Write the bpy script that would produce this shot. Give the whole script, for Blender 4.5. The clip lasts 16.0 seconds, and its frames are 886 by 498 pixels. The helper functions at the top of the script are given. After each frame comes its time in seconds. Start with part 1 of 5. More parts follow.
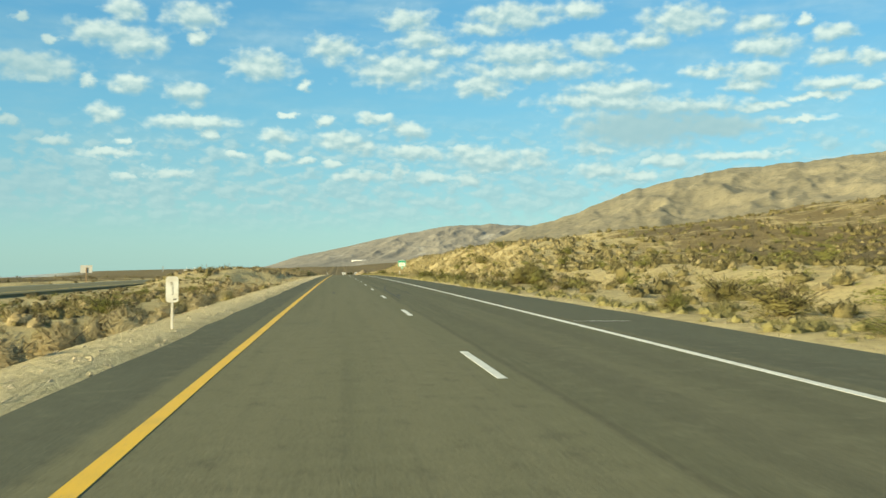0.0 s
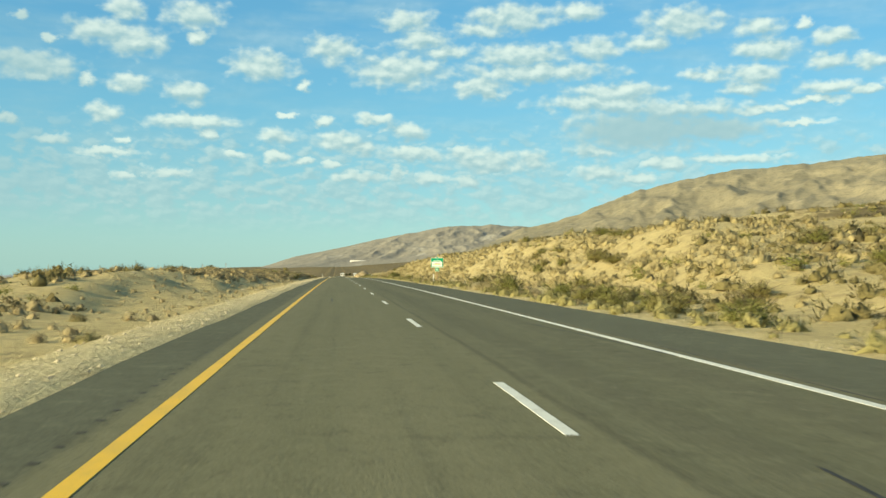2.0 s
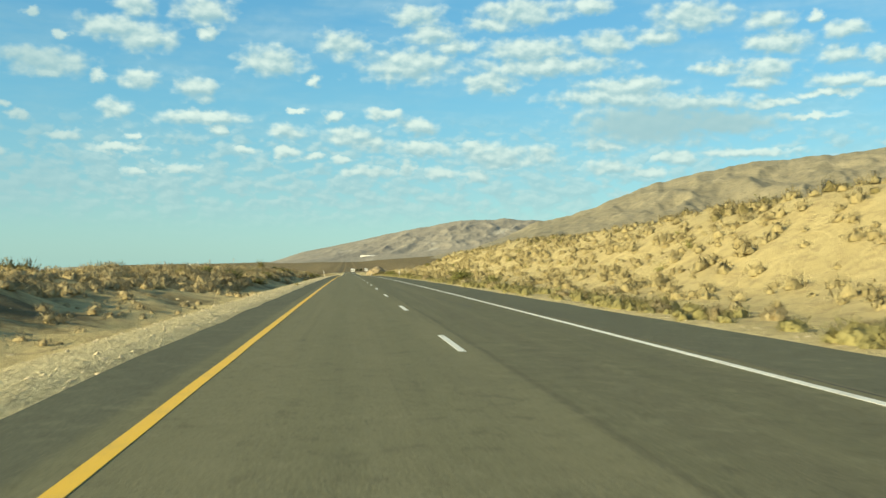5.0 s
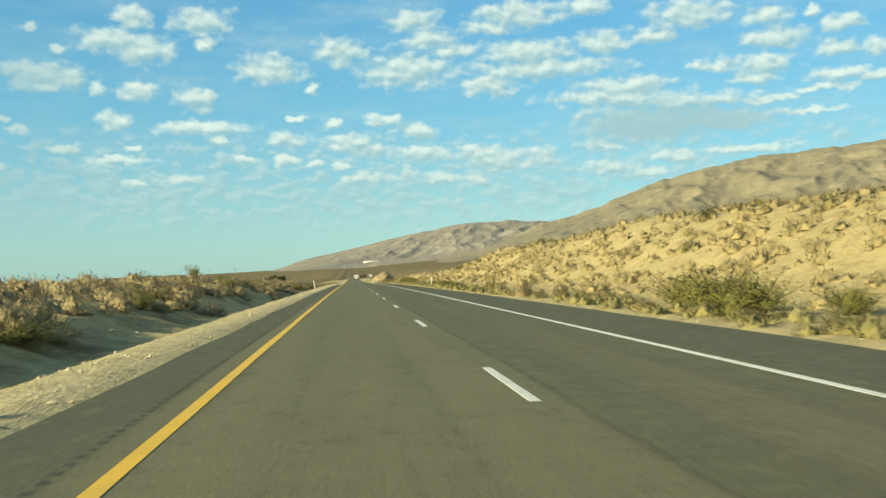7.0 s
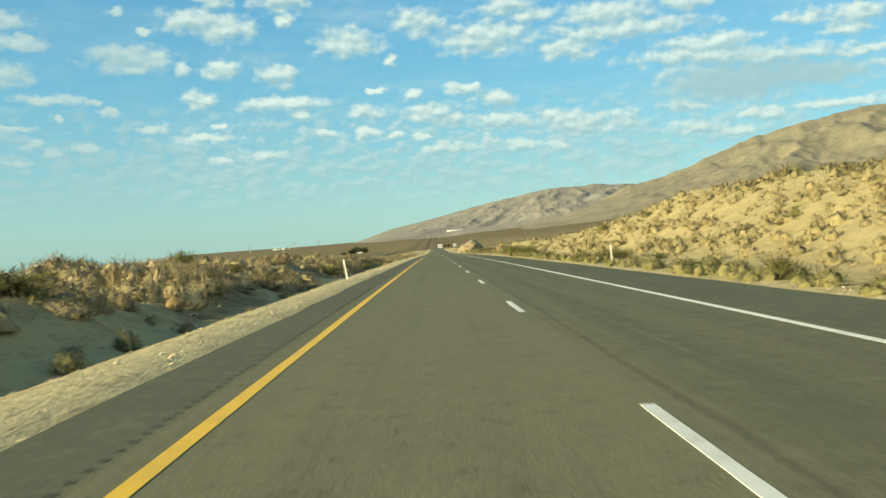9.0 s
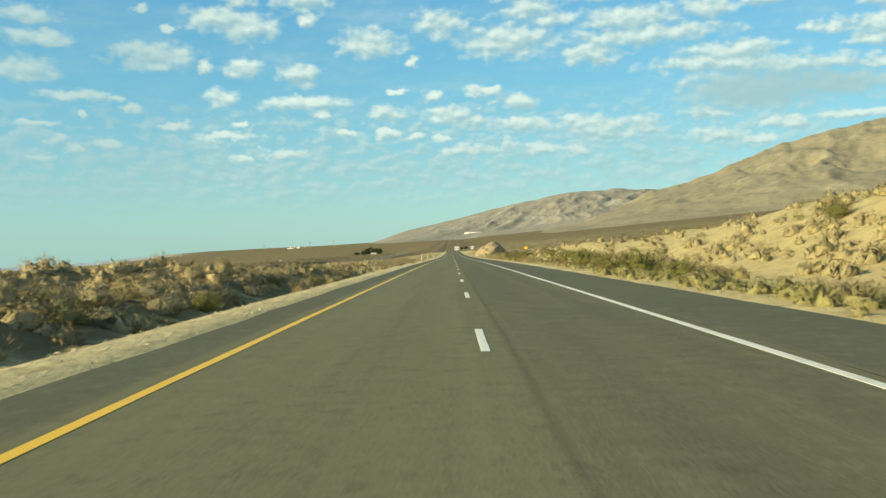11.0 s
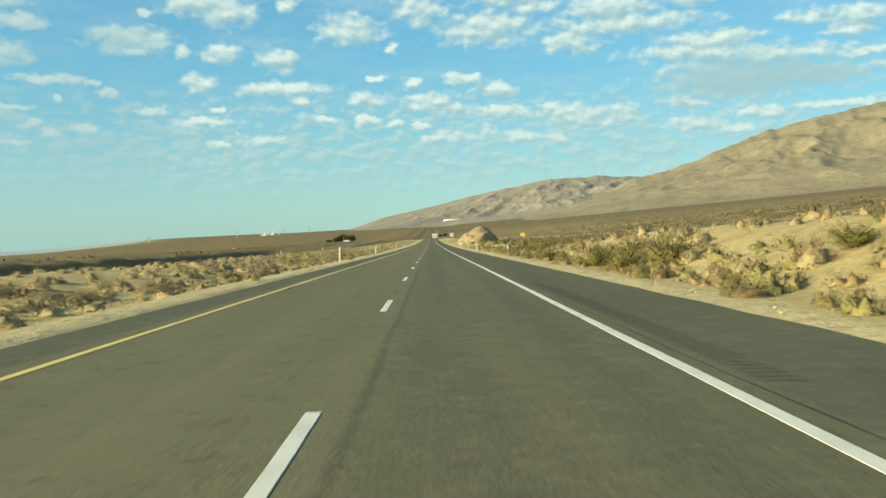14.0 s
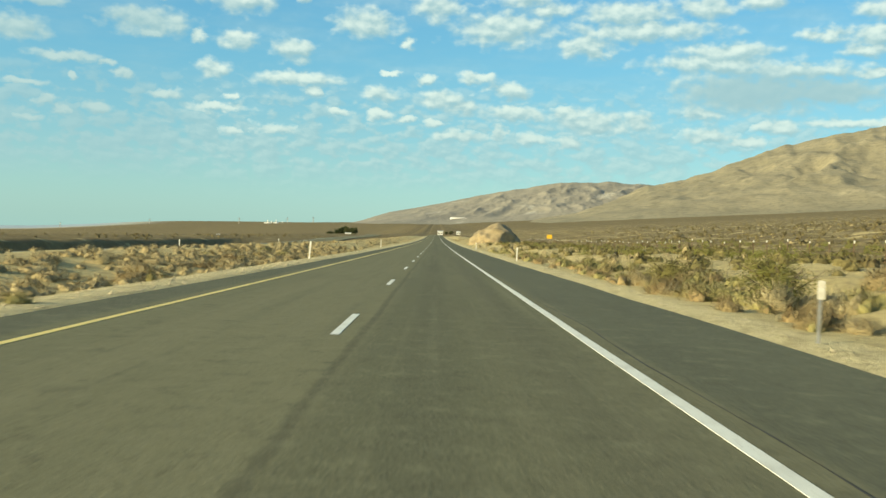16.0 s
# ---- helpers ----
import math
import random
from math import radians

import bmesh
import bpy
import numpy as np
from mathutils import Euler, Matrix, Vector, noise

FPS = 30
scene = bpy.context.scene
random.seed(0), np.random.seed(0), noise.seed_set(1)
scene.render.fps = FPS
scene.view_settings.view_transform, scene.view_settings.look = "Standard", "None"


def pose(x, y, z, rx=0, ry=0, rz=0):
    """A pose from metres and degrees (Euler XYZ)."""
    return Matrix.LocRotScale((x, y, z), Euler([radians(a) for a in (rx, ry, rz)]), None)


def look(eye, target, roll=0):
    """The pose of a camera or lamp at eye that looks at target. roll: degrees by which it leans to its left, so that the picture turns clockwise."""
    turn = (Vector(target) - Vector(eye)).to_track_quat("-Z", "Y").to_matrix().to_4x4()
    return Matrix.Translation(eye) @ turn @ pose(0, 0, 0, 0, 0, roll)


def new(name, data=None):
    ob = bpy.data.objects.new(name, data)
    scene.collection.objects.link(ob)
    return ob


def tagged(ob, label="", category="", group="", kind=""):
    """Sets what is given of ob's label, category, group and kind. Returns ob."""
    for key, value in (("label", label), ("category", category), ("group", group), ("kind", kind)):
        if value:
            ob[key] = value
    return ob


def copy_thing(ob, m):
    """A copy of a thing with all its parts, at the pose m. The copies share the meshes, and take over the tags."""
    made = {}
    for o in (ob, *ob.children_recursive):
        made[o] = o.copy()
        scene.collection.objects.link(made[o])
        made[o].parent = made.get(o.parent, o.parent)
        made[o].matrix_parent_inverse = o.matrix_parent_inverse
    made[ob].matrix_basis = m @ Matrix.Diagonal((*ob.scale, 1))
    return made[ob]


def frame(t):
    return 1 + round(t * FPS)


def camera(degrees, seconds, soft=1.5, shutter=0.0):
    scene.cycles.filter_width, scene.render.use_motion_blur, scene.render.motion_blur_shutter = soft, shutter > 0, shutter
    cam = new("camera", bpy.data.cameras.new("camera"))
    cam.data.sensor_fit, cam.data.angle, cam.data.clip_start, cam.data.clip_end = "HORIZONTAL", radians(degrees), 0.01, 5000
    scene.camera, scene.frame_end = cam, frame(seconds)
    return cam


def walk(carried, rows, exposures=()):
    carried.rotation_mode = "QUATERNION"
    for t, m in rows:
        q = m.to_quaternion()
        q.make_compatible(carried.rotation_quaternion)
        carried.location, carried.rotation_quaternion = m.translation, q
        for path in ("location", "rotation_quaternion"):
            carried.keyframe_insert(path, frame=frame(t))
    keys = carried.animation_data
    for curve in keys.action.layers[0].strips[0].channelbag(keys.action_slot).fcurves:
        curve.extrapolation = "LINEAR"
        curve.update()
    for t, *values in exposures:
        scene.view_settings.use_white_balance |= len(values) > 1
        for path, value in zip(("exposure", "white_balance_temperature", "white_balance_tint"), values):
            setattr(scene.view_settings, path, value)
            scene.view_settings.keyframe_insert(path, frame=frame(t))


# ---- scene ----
cam = camera(51.12, 16.0, soft=1.5, shutter=0.12)
PATH = [
    (0.0, pose(-2.020, 0.00, 1.395, 91.039, -0.162, -6.388)),
    (0.5, pose(-2.015, 15.46, 1.391, 90.631, 0.385, -6.927)),
    (1.0, pose(-2.010, 30.98, 1.377, 90.487, 0.655, -7.031)),
    (1.5, pose(-2.002, 46.56, 1.354, 90.745, 0.303, -6.712)),
    (2.0, pose(-1.990, 62.20, 1.322, 91.104, -0.520, -6.496)),
    (2.5, pose(-1.973, 77.89, 1.281, 90.805, -0.303, -6.592)),
    (3.0, pose(-1.949, 93.63, 1.230, 90.598, -0.380, -6.339)),
    (3.5, pose(-1.920, 109.42, 1.171, 90.442, -0.842, -5.704)),
    (4.0, pose(-1.889, 125.25, 1.102, 90.971, -1.260, -5.671)),
    (6.5, pose(-1.957, 204.96, 0.619, 90.447, 1.319, -6.091)),
    (7.0, pose(-1.955, 220.99, 0.496, 91.039, 1.114, -5.692)),
    (7.5, pose(-1.953, 237.04, 0.363, 90.291, 0.663, -5.005)),
    (8.0, pose(-1.922, 253.11, 0.222, 89.033, 1.234, -4.529)),
    (8.5, pose(-1.830, 269.20, 0.072, 88.974, 2.684, -2.927)),
    (9.0, pose(-1.709, 285.30, -0.087, 89.249, 2.716, -0.551)),
    (11.5, pose(-0.062, 365.87, -1.009, 89.520, 1.345, 0.457)),
    (12.0, pose(0.268, 381.98, -1.218, 89.715, 0.932, 0.152)),
    (12.5, pose(0.552, 398.08, -1.435, 89.362, 0.765, 0.322)),
    (13.0, pose(0.747, 414.17, -1.660, 89.101, 0.929, 0.258)),
    (13.5, pose(0.884, 430.24, -1.892, 88.999, 1.467, 0.268)),
    (14.0, pose(0.996, 446.29, -2.132, 88.625, 1.159, -0.767)),
    (14.5, pose(1.096, 462.33, -2.379, 88.788, 0.014, -1.676)),
    (15.0, pose(1.197, 478.33, -2.634, 89.570, -0.539, -1.226)),
    (15.5, pose(1.299, 494.31, -2.895, 89.212, -1.188, -1.169)),
    (16.0, pose(1.401, 510.26, -3.163, 88.502, -2.091, -0.390)),
]
walk(cam, PATH, [(0.0, 0.82, 6850, -3), (16.0, 0.82, 6850, -3)])

# ---- light ----
SUN_AZ, SUN_EL = -121.0, 17.0      # degrees clockwise from the road's heading, and above the horizon


class Nodes:
    """Short hand for building a node tree."""

    def __init__(self, tree):
        self.t = tree

    def add(self, kind, **props):
        n = self.t.nodes.new(kind)
        for k, v in props.items():
            setattr(n, k, v)
        return n

    def put(self, sock, v):
        if isinstance(v, bpy.types.NodeSocket):
            self.t.links.new(v, sock)
        elif v is not None:
            sock.default_value = v

    def math(self, op, a, b=None, c=None, clamp=False):
        n = self.add("ShaderNodeMath", operation=op, use_clamp=clamp)
        for s, v in zip(n.inputs, (a, b, c)):
            self.put(s, v)
        return n.outputs[0]

    def vec(self, op, a, b=None, c=None):
        n = self.add("ShaderNodeVectorMath", operation=op)
        for s, v in zip(n.inputs, (a, b, c)):
            self.put(s, v)
        return n.outputs["Value"] if op in ("LENGTH", "DOT_PRODUCT") else n.outputs["Vector"]

    def noise(self, v, scale, detail=4.0, rough=0.55, dist=0.0):
        n = self.add("ShaderNodeTexNoise")
        self.put(n.inputs["Vector"], v)
        n.inputs["Scale"].default_value, n.inputs["Detail"].default_value = scale, detail
        n.inputs["Roughness"].default_value, n.inputs["Distortion"].default_value = rough, dist
        return n.outputs["Fac"]

    def step(self, v, lo, hi, to0=0.0, to1=1.0):
        n = self.add("ShaderNodeMapRange", interpolation_type="SMOOTHSTEP")
        for s, q in zip(n.inputs, (v, lo, hi, to0, to1)):
            self.put(s, q)
        return n.outputs[0]

    def mix(self, f, a, b, blend="MIX"):
        n = self.add("ShaderNodeMix", data_type="RGBA", blend_type=blend)
        self.put(n.inputs[0], f)
        self.put(n.inputs[6], (*a, 1) if isinstance(a, tuple) else a)
        self.put(n.inputs[7], (*b, 1) if isinstance(b, tuple) else b)
        return n.outputs[2]

    def ramp(self, f, stops):
        n = self.add("ShaderNodeValToRGB")
        e = n.color_ramp.elements
        while len(e) < len(stops):
            e.new(0.5)
        for k, (p, col) in zip(e, stops):
            k.position, k.color = p, (*col, 1)
        self.put(n.inputs[0], f)
        return n.outputs[0]

    def xyz(self, x, y, z):
        n = self.add("ShaderNodeCombineXYZ")
        for s, v in zip(n.inputs, (x, y, z)):
            self.put(s, v)
        return n.outputs[0]

    def split(self, v):
        n = self.add("ShaderNodeSeparateXYZ")
        self.put(n.inputs[0], v)
        return n.outputs


# clouds: heading and height in degrees, half width, half height
CLOUDS_HIGH_LEFT = [
    (-12.6, 14.7, 1.07, 0.75), (-14.0, 13.3, 1.81, 0.75), (-12.1, 12.9, 1.66, 0.95), (-8.7, 14.6, 1.65, 0.89), (-8.5, 13.3, 0.66, 0.39), (-16.7, 12.7, 0.48, 0.25),
    (-4.7, 12.0, 1.97, 0.92), (-0.4, 13.2, 1.60, 0.83), (-2.1, 10.9, 0.45, 0.30), (-18.2, 13.8, 0.53, 0.30), (-12.4, 10.5, 1.20, 0.58), (-9.0, 10.2, 1.31, 0.72)]
CLOUDS_HIGH_MID = [
    (3.6, 12.0, 2.87, 1.07), (4.0, 14.9, 1.61, 0.66), (5.0, 13.8, 1.68, 0.66), (10.6, 15.1, 2.51, 0.85), (8.7, 14.4, 1.47, 0.43), (14.7, 15.4, 1.57, 0.52),
    (15.8, 13.3, 1.70, 0.66), (11.1, 12.9, 3.29, 0.67), (12.2, 11.9, 4.64, 0.60), (8.7, 11.0, 1.92, 0.54), (9.4, 10.6, 0.84, 0.47), (6.6, 13.1, 1.05, 0.53)]
CLOUDS_HIGH_RIGHT = [
    (21.0, 14.5, 2.34, 0.86), (19.0, 13.4, 1.40, 0.49), (25.3, 13.9, 1.43, 0.56), (25.7, 12.7, 1.92, 0.60), (29.3, 13.2, 1.18, 0.52), (27.8, 14.0, 0.42, 0.34),
    (29.0, 11.9, 1.19, 0.47), (31.1, 11.7, 0.98, 0.46), (22.5, 11.5, 1.48, 0.42), (25.2, 11.3, 1.62, 0.58), (24.5, 10.6, 1.32, 0.39), (29.1, 10.4, 1.71, 0.44),
    (31.2, 10.1, 0.92, 0.31), (28.5, 9.7, 1.84, 0.25), (33.5, 10.6, 1.37, 0.42), (34.0, 12.6, 1.36, 0.59)]
CLOUDS_BANK = [
    (16.3, 10.0, 3.96, 0.67), (17.1, 10.6, 2.85, 0.60), (20.6, 9.5, 4.04, 0.50), (25.3, 9.3, 1.92, 0.26), (27.3, 8.5, 1.66, 0.19), (18.2, 8.3, 4.3, 1.3),
    (22.3, 8.3, 3.6, 0.75)]
CLOUDS_MID = [
    (-13.8, 8.7, 0.99, 0.51), (-18.9, 8.1, 0.58, 0.28), (-8.7, 8.5, 2.65, 0.43), (-7.8, 7.8, 0.50, 0.43), (-3.2, 9.1, 0.44, 0.20), (-3.8, 7.8, 1.26, 0.54),
    (-0.1, 7.7, 1.80, 0.58), (1.3, 7.2, 1.32, 0.48), (2.2, 9.0, 1.12, 0.38), (4.2, 8.3, 1.33, 0.55), (-0.9, 8.8, 0.55, 0.34), (-16.6, 7.1, 1.14, 0.32),
    (-12.7, 7.2, 0.47, 0.23), (-13.6, 6.5, 1.94, 0.26), (-6.3, 6.6, 1.07, 0.30), (-3.8, 6.6, 0.95, 0.34), (-2.1, 6.3, 0.69, 0.27), (4.5, 6.9, 2.24, 0.48),
    (-17.3, 10.6, 0.89, 0.28), (-14.7, 10.5, 0.46, 0.38)]
CLOUDS_LOW = [
    (3.6, 5.8, 0.49, 0.55), (-0.4, 6.2, 0.76, 0.31), (5.6, 5.4, 1.19, 0.42), (8.0, 5.3, 0.98, 0.49), (-12.6, 5.2, 0.85, 0.30), (-10.1, 5.4, 1.79, 0.30),
    (9.4, 6.5, 2.61, 0.83), (12.0, 6.6, 1.04, 0.69), (15.8, 7.1, 1.43, 0.44), (16.1, 5.8, 1.86, 0.55), (20.0, 6.3, 1.71, 0.44), (23.9, 6.5, 2.97, 0.30),
    (8.0, 7.0, 1.47, 0.41), (1.3, 5.5, 1.74, 0.42), (18.3, 5.4, 1.33, 0.34)]
CLOUDS_FAR_LEFT = [
    (-24.4, 13.1, 1.53, 0.54), (-23.8, 11.9, 1.85, 0.49), (-24.8, 10.1, 1.94, 0.68), (-22.1, 8.8, 1.89, 0.28), (-19.9, 8.6, 0.50, 0.19), (-21.7, 7.7, 0.33, 0.26),
    (-23.1, 6.2, 0.66, 0.35), (-22.1, 5.8, 0.61, 0.35), (-20.3, 6.0, 0.68, 0.36), (-23.9, 5.2, 0.95, 0.29), (-24.1, 7.2, 1.18, 0.22), (-17.6, 11.2, 2.39, 0.80)]


def build_light():
    w = bpy.data.worlds.new("sky")
    scene.world = w
    w.use_nodes = True
    N = Nodes(w.node_tree)
    sky = N.add("ShaderNodeTexSky", sky_type="NISHITA", sun_disc=False)
    sky.sun_elevation, sky.sun_rotation = radians(SUN_EL), radians(SUN_AZ)
    sky.air_density, sky.dust_density, sky.ozone_density = 1.0, 0.4, 1.6
    d = N.add("ShaderNodeTexCoord").outputs["Generated"]
    x, y, z = N.split(d)
    az = N.math("MULTIPLY", N.math("ARCTAN2", x, y), 57.2958)
    el = N.math("MULTIPLY", N.math("ARCSINE", z), 57.2958)
    clear = N.ramp(N.math("MULTIPLY", el, 1 / 40), [
        (0.0, (2.9, 4.9, 5.1)), (0.05, (2.6, 4.75, 5.2)), (0.14, (1.9, 4.3, 5.55)), (0.24, (1.36, 3.85, 5.75)), (0.36, (1.0, 3.25, 5.6)), (1.0, (0.45, 1.25, 2.9))])
    # deeper blue a quarter turn from the sun
    clear = N.vec("SCALE", clear)
    N.put(clear.node.inputs["Scale"], N.step(az, -22.0, 26.0, 0.93, 1.06))
    blue = N.mix(0.75, N.vec("MULTIPLY", sky.outputs[0], (0.8, 0.95, 1.1)), clear)
    # placed clouds: the nearest edge of any of them, with a ragged rim
    uv = N.xyz(az, el, 0.0)
    rag = N.add("ShaderNodeTexNoise")
    N.put(rag.inputs["Vector"], N.vec("MULTIPLY", uv, (0.9, 1.3, 1.0)))
    rag.inputs["Scale"].default_value, rag.inputs["Detail"].default_value, rag.inputs["Roughness"].default_value = 1.1, 4.0, 0.55
    warp = N.vec("MULTIPLY", N.vec("SUBTRACT", rag.outputs["Color"], (0.5, 0.5, 0.5)), (1.5, 0.9, 0.0))
    uvw = N.vec("ADD", uv, warp)

    def edge(p):
        near = None
        for a, e, hw, hh in CLOUDS_HIGH_LEFT + CLOUDS_HIGH_MID + CLOUDS_HIGH_RIGHT + CLOUDS_BANK + CLOUDS_MID + CLOUDS_LOW + CLOUDS_FAR_LEFT:
            r = N.vec("LENGTH", N.vec("MULTIPLY_ADD", p, (1 / hw, 1 / hh, 0.0), (-a / hw, -e / hh, 0.0)))
            if near is None:
                near = r
            else:
                m = N.add("ShaderNodeMath", operation="SMOOTH_MIN")
                N.put(m.inputs[0], near), N.put(m.inputs[1], r)
                m.inputs[2].default_value = 0.25
                near = m.outputs[0]
        return near

    near = edge(uvw)
    rim = edge(N.vec("ADD", uvw, (-0.2, 0.34, 0.0)))
    lump = N.noise(N.vec("MULTIPLY", uv, (1.0, 1.45, 1.0)), 1.1, 2.6, 0.45)
    placed = N.step(N.math("ADD", near, N.math("MULTIPLY", N.math("SUBTRACT", lump, 0.5), 1.5)), 1.45, 0.45)
    # a mottled field of small puffs, closing up towards the horizon
    puffs = N.vec("MULTIPLY", N.vec("ADD", uv, N.vec("MULTIPLY", warp, (0.5, 0.4, 0.0))), (0.85, 1.5, 1.0))
    small = N.noise(puffs, 0.95, 3.0, 0.5)
    high = N.noise(N.vec("ADD", puffs, (-0.16, 0.34, 0.0)), 0.95, 3.0, 0.5)
    big = N.noise(N.vec("MULTIPLY", uv, (0.7, 1.5, 1.0)), 0.24, 2.0)
    level = N.math("ADD", small, N.math("MULTIPLY", N.math("SUBTRACT", big, 0.5), 0.4))
    level = N.math("ADD", level, N.step(el, 8.0, 4.0, -0.06, 0.05))
    band = N.math("MULTIPLY", N.step(el, 1.2, 4.2), N.step(el, 9.8, 6.6, 0.0, 1.0))
    field = N.math("MULTIPLY", N.step(level, 0.37, 0.60), N.math("MULTIPLY", band, 0.66))
    wide = N.math("MULTIPLY", N.step(level, 0.36, 0.6), N.math("MULTIPLY", N.step(el, 16.5, 20.0), 0.75))
    dens = N.math("MAXIMUM", N.math("MAXIMUM", placed, field), wide)
    veil = N.math("MULTIPLY", N.step(N.noise(N.vec("MULTIPLY", uv, (0.12, 0.5, 1.0)), 1.0, 4.0), 0.4, 0.75), 0.32)
    dens = N.math("MAXIMUM", dens, N.math("MULTIPLY", veil, N.step(el, 0.5, 3.0)))
    # sunlit lumps and grey undersides
    up = N.noise(N.vec("MULTIPLY", N.vec("ADD", uv, (-0.2, 0.3, 0.0)), (1.0, 1.45, 1.0)), 1.1, 2.6, 0.45)
    lit = N.math("ADD", N.math("MULTIPLY", N.math("SUBTRACT", rim, near), 0.8), N.math("MULTIPLY", N.math("SUBTRACT", up, lump), 2.2))
    lit = N.step(lit, -0.7, 1.1)
    puff = N.math("MULTIPLY", N.step(N.math("SUBTRACT", small, high), -0.16, 0.24), 0.6)
    pick = N.step(N.math("SUBTRACT", N.math("MAXIMUM", field, wide), placed), -0.1, 0.1)
    lit = N.math("ADD", N.math("MULTIPLY", lit, N.math("SUBTRACT", 1.0, pick)), N.math("MULTIPLY", puff, pick))
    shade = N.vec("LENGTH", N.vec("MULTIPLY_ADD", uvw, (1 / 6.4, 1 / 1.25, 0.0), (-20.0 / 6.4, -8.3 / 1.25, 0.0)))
    lit = N.math("MULTIPLY", lit, N.step(shade, 0.5, 1.35, 0.1, 1.0))
    lit = N.math("MULTIPLY", lit, N.step(az, -19.0, -12.5, 0.4, 1.0))
    lit = N.math("MULTIPLY", lit, N.step(el, 4.0, 9.0, 0.7, 1.0))
    cloud = N.mix(lit, (2.75, 4.05, 4.6), (6.0, 6.65, 6.45))
    out = N.mix(N.math("MULTIPLY", dens, 0.88), blue, cloud)
    bg = w.node_tree.nodes["Background"]
    N.put(bg.inputs[0], out)
    bg.inputs[1].default_value = 0.082
    sun = new("sun", bpy.data.lights.new("sun", "SUN"))
    sun.data.energy, sun.data.angle, sun.data.color = 5.0, radians(0.53), (1.0, 0.85, 0.58)
    a, e = radians(SUN_AZ), radians(SUN_EL)
    sun.matrix_world = look((math.sin(a) * math.cos(e) * 50, math.cos(a) * math.cos(e) * 50, math.sin(e) * 50), (0, 0, 0))


build_light()


# ---- materials ----
def material(name, rough=0.9, spec=0.3, metal=0.0):
    m = bpy.data.materials.new(name)
    m.use_nodes = True
    b = m.node_tree.nodes["Principled BSDF"]
    b.inputs["Roughness"].default_value, b.inputs["Metallic"].default_value = rough, metal
    b.inputs["Specular IOR Level"].default_value = spec
    return m, Nodes(m.node_tree), b


def bump(N, b, height, strength, dist):
    n = N.add("ShaderNodeBump")
    N.put(n.inputs["Height"], height)
    n.inputs["Strength"].default_value, n.inputs["Distance"].default_value = strength, dist
    N.put(b.inputs["Normal"], n.outputs[0])


def worn(name, col, dark, rough=0.7, scale=6.0, lo=0.35, hi=0.75, metal=0.0):
    """A painted or plain surface with grime at two scales."""
    m, N, b = material(name, rough, 0.35, metal)
    p = N.add("ShaderNodeNewGeometry").outputs["Position"]
    f = N.math("MULTIPLY", N.step(N.noise(p, scale, 5.0), lo, hi), 0.7)
    f = N.math("ADD", f, N.math("MULTIPLY", N.step(N.noise(p, scale * 9, 3.0), 0.5, 0.8), 0.4), clamp=True)
    N.put(b.inputs["Base Color"], N.mix(f, col, dark))
    bump(N, b, N.noise(p, scale * 14, 3.0), 0.2, 0.01)
    return m


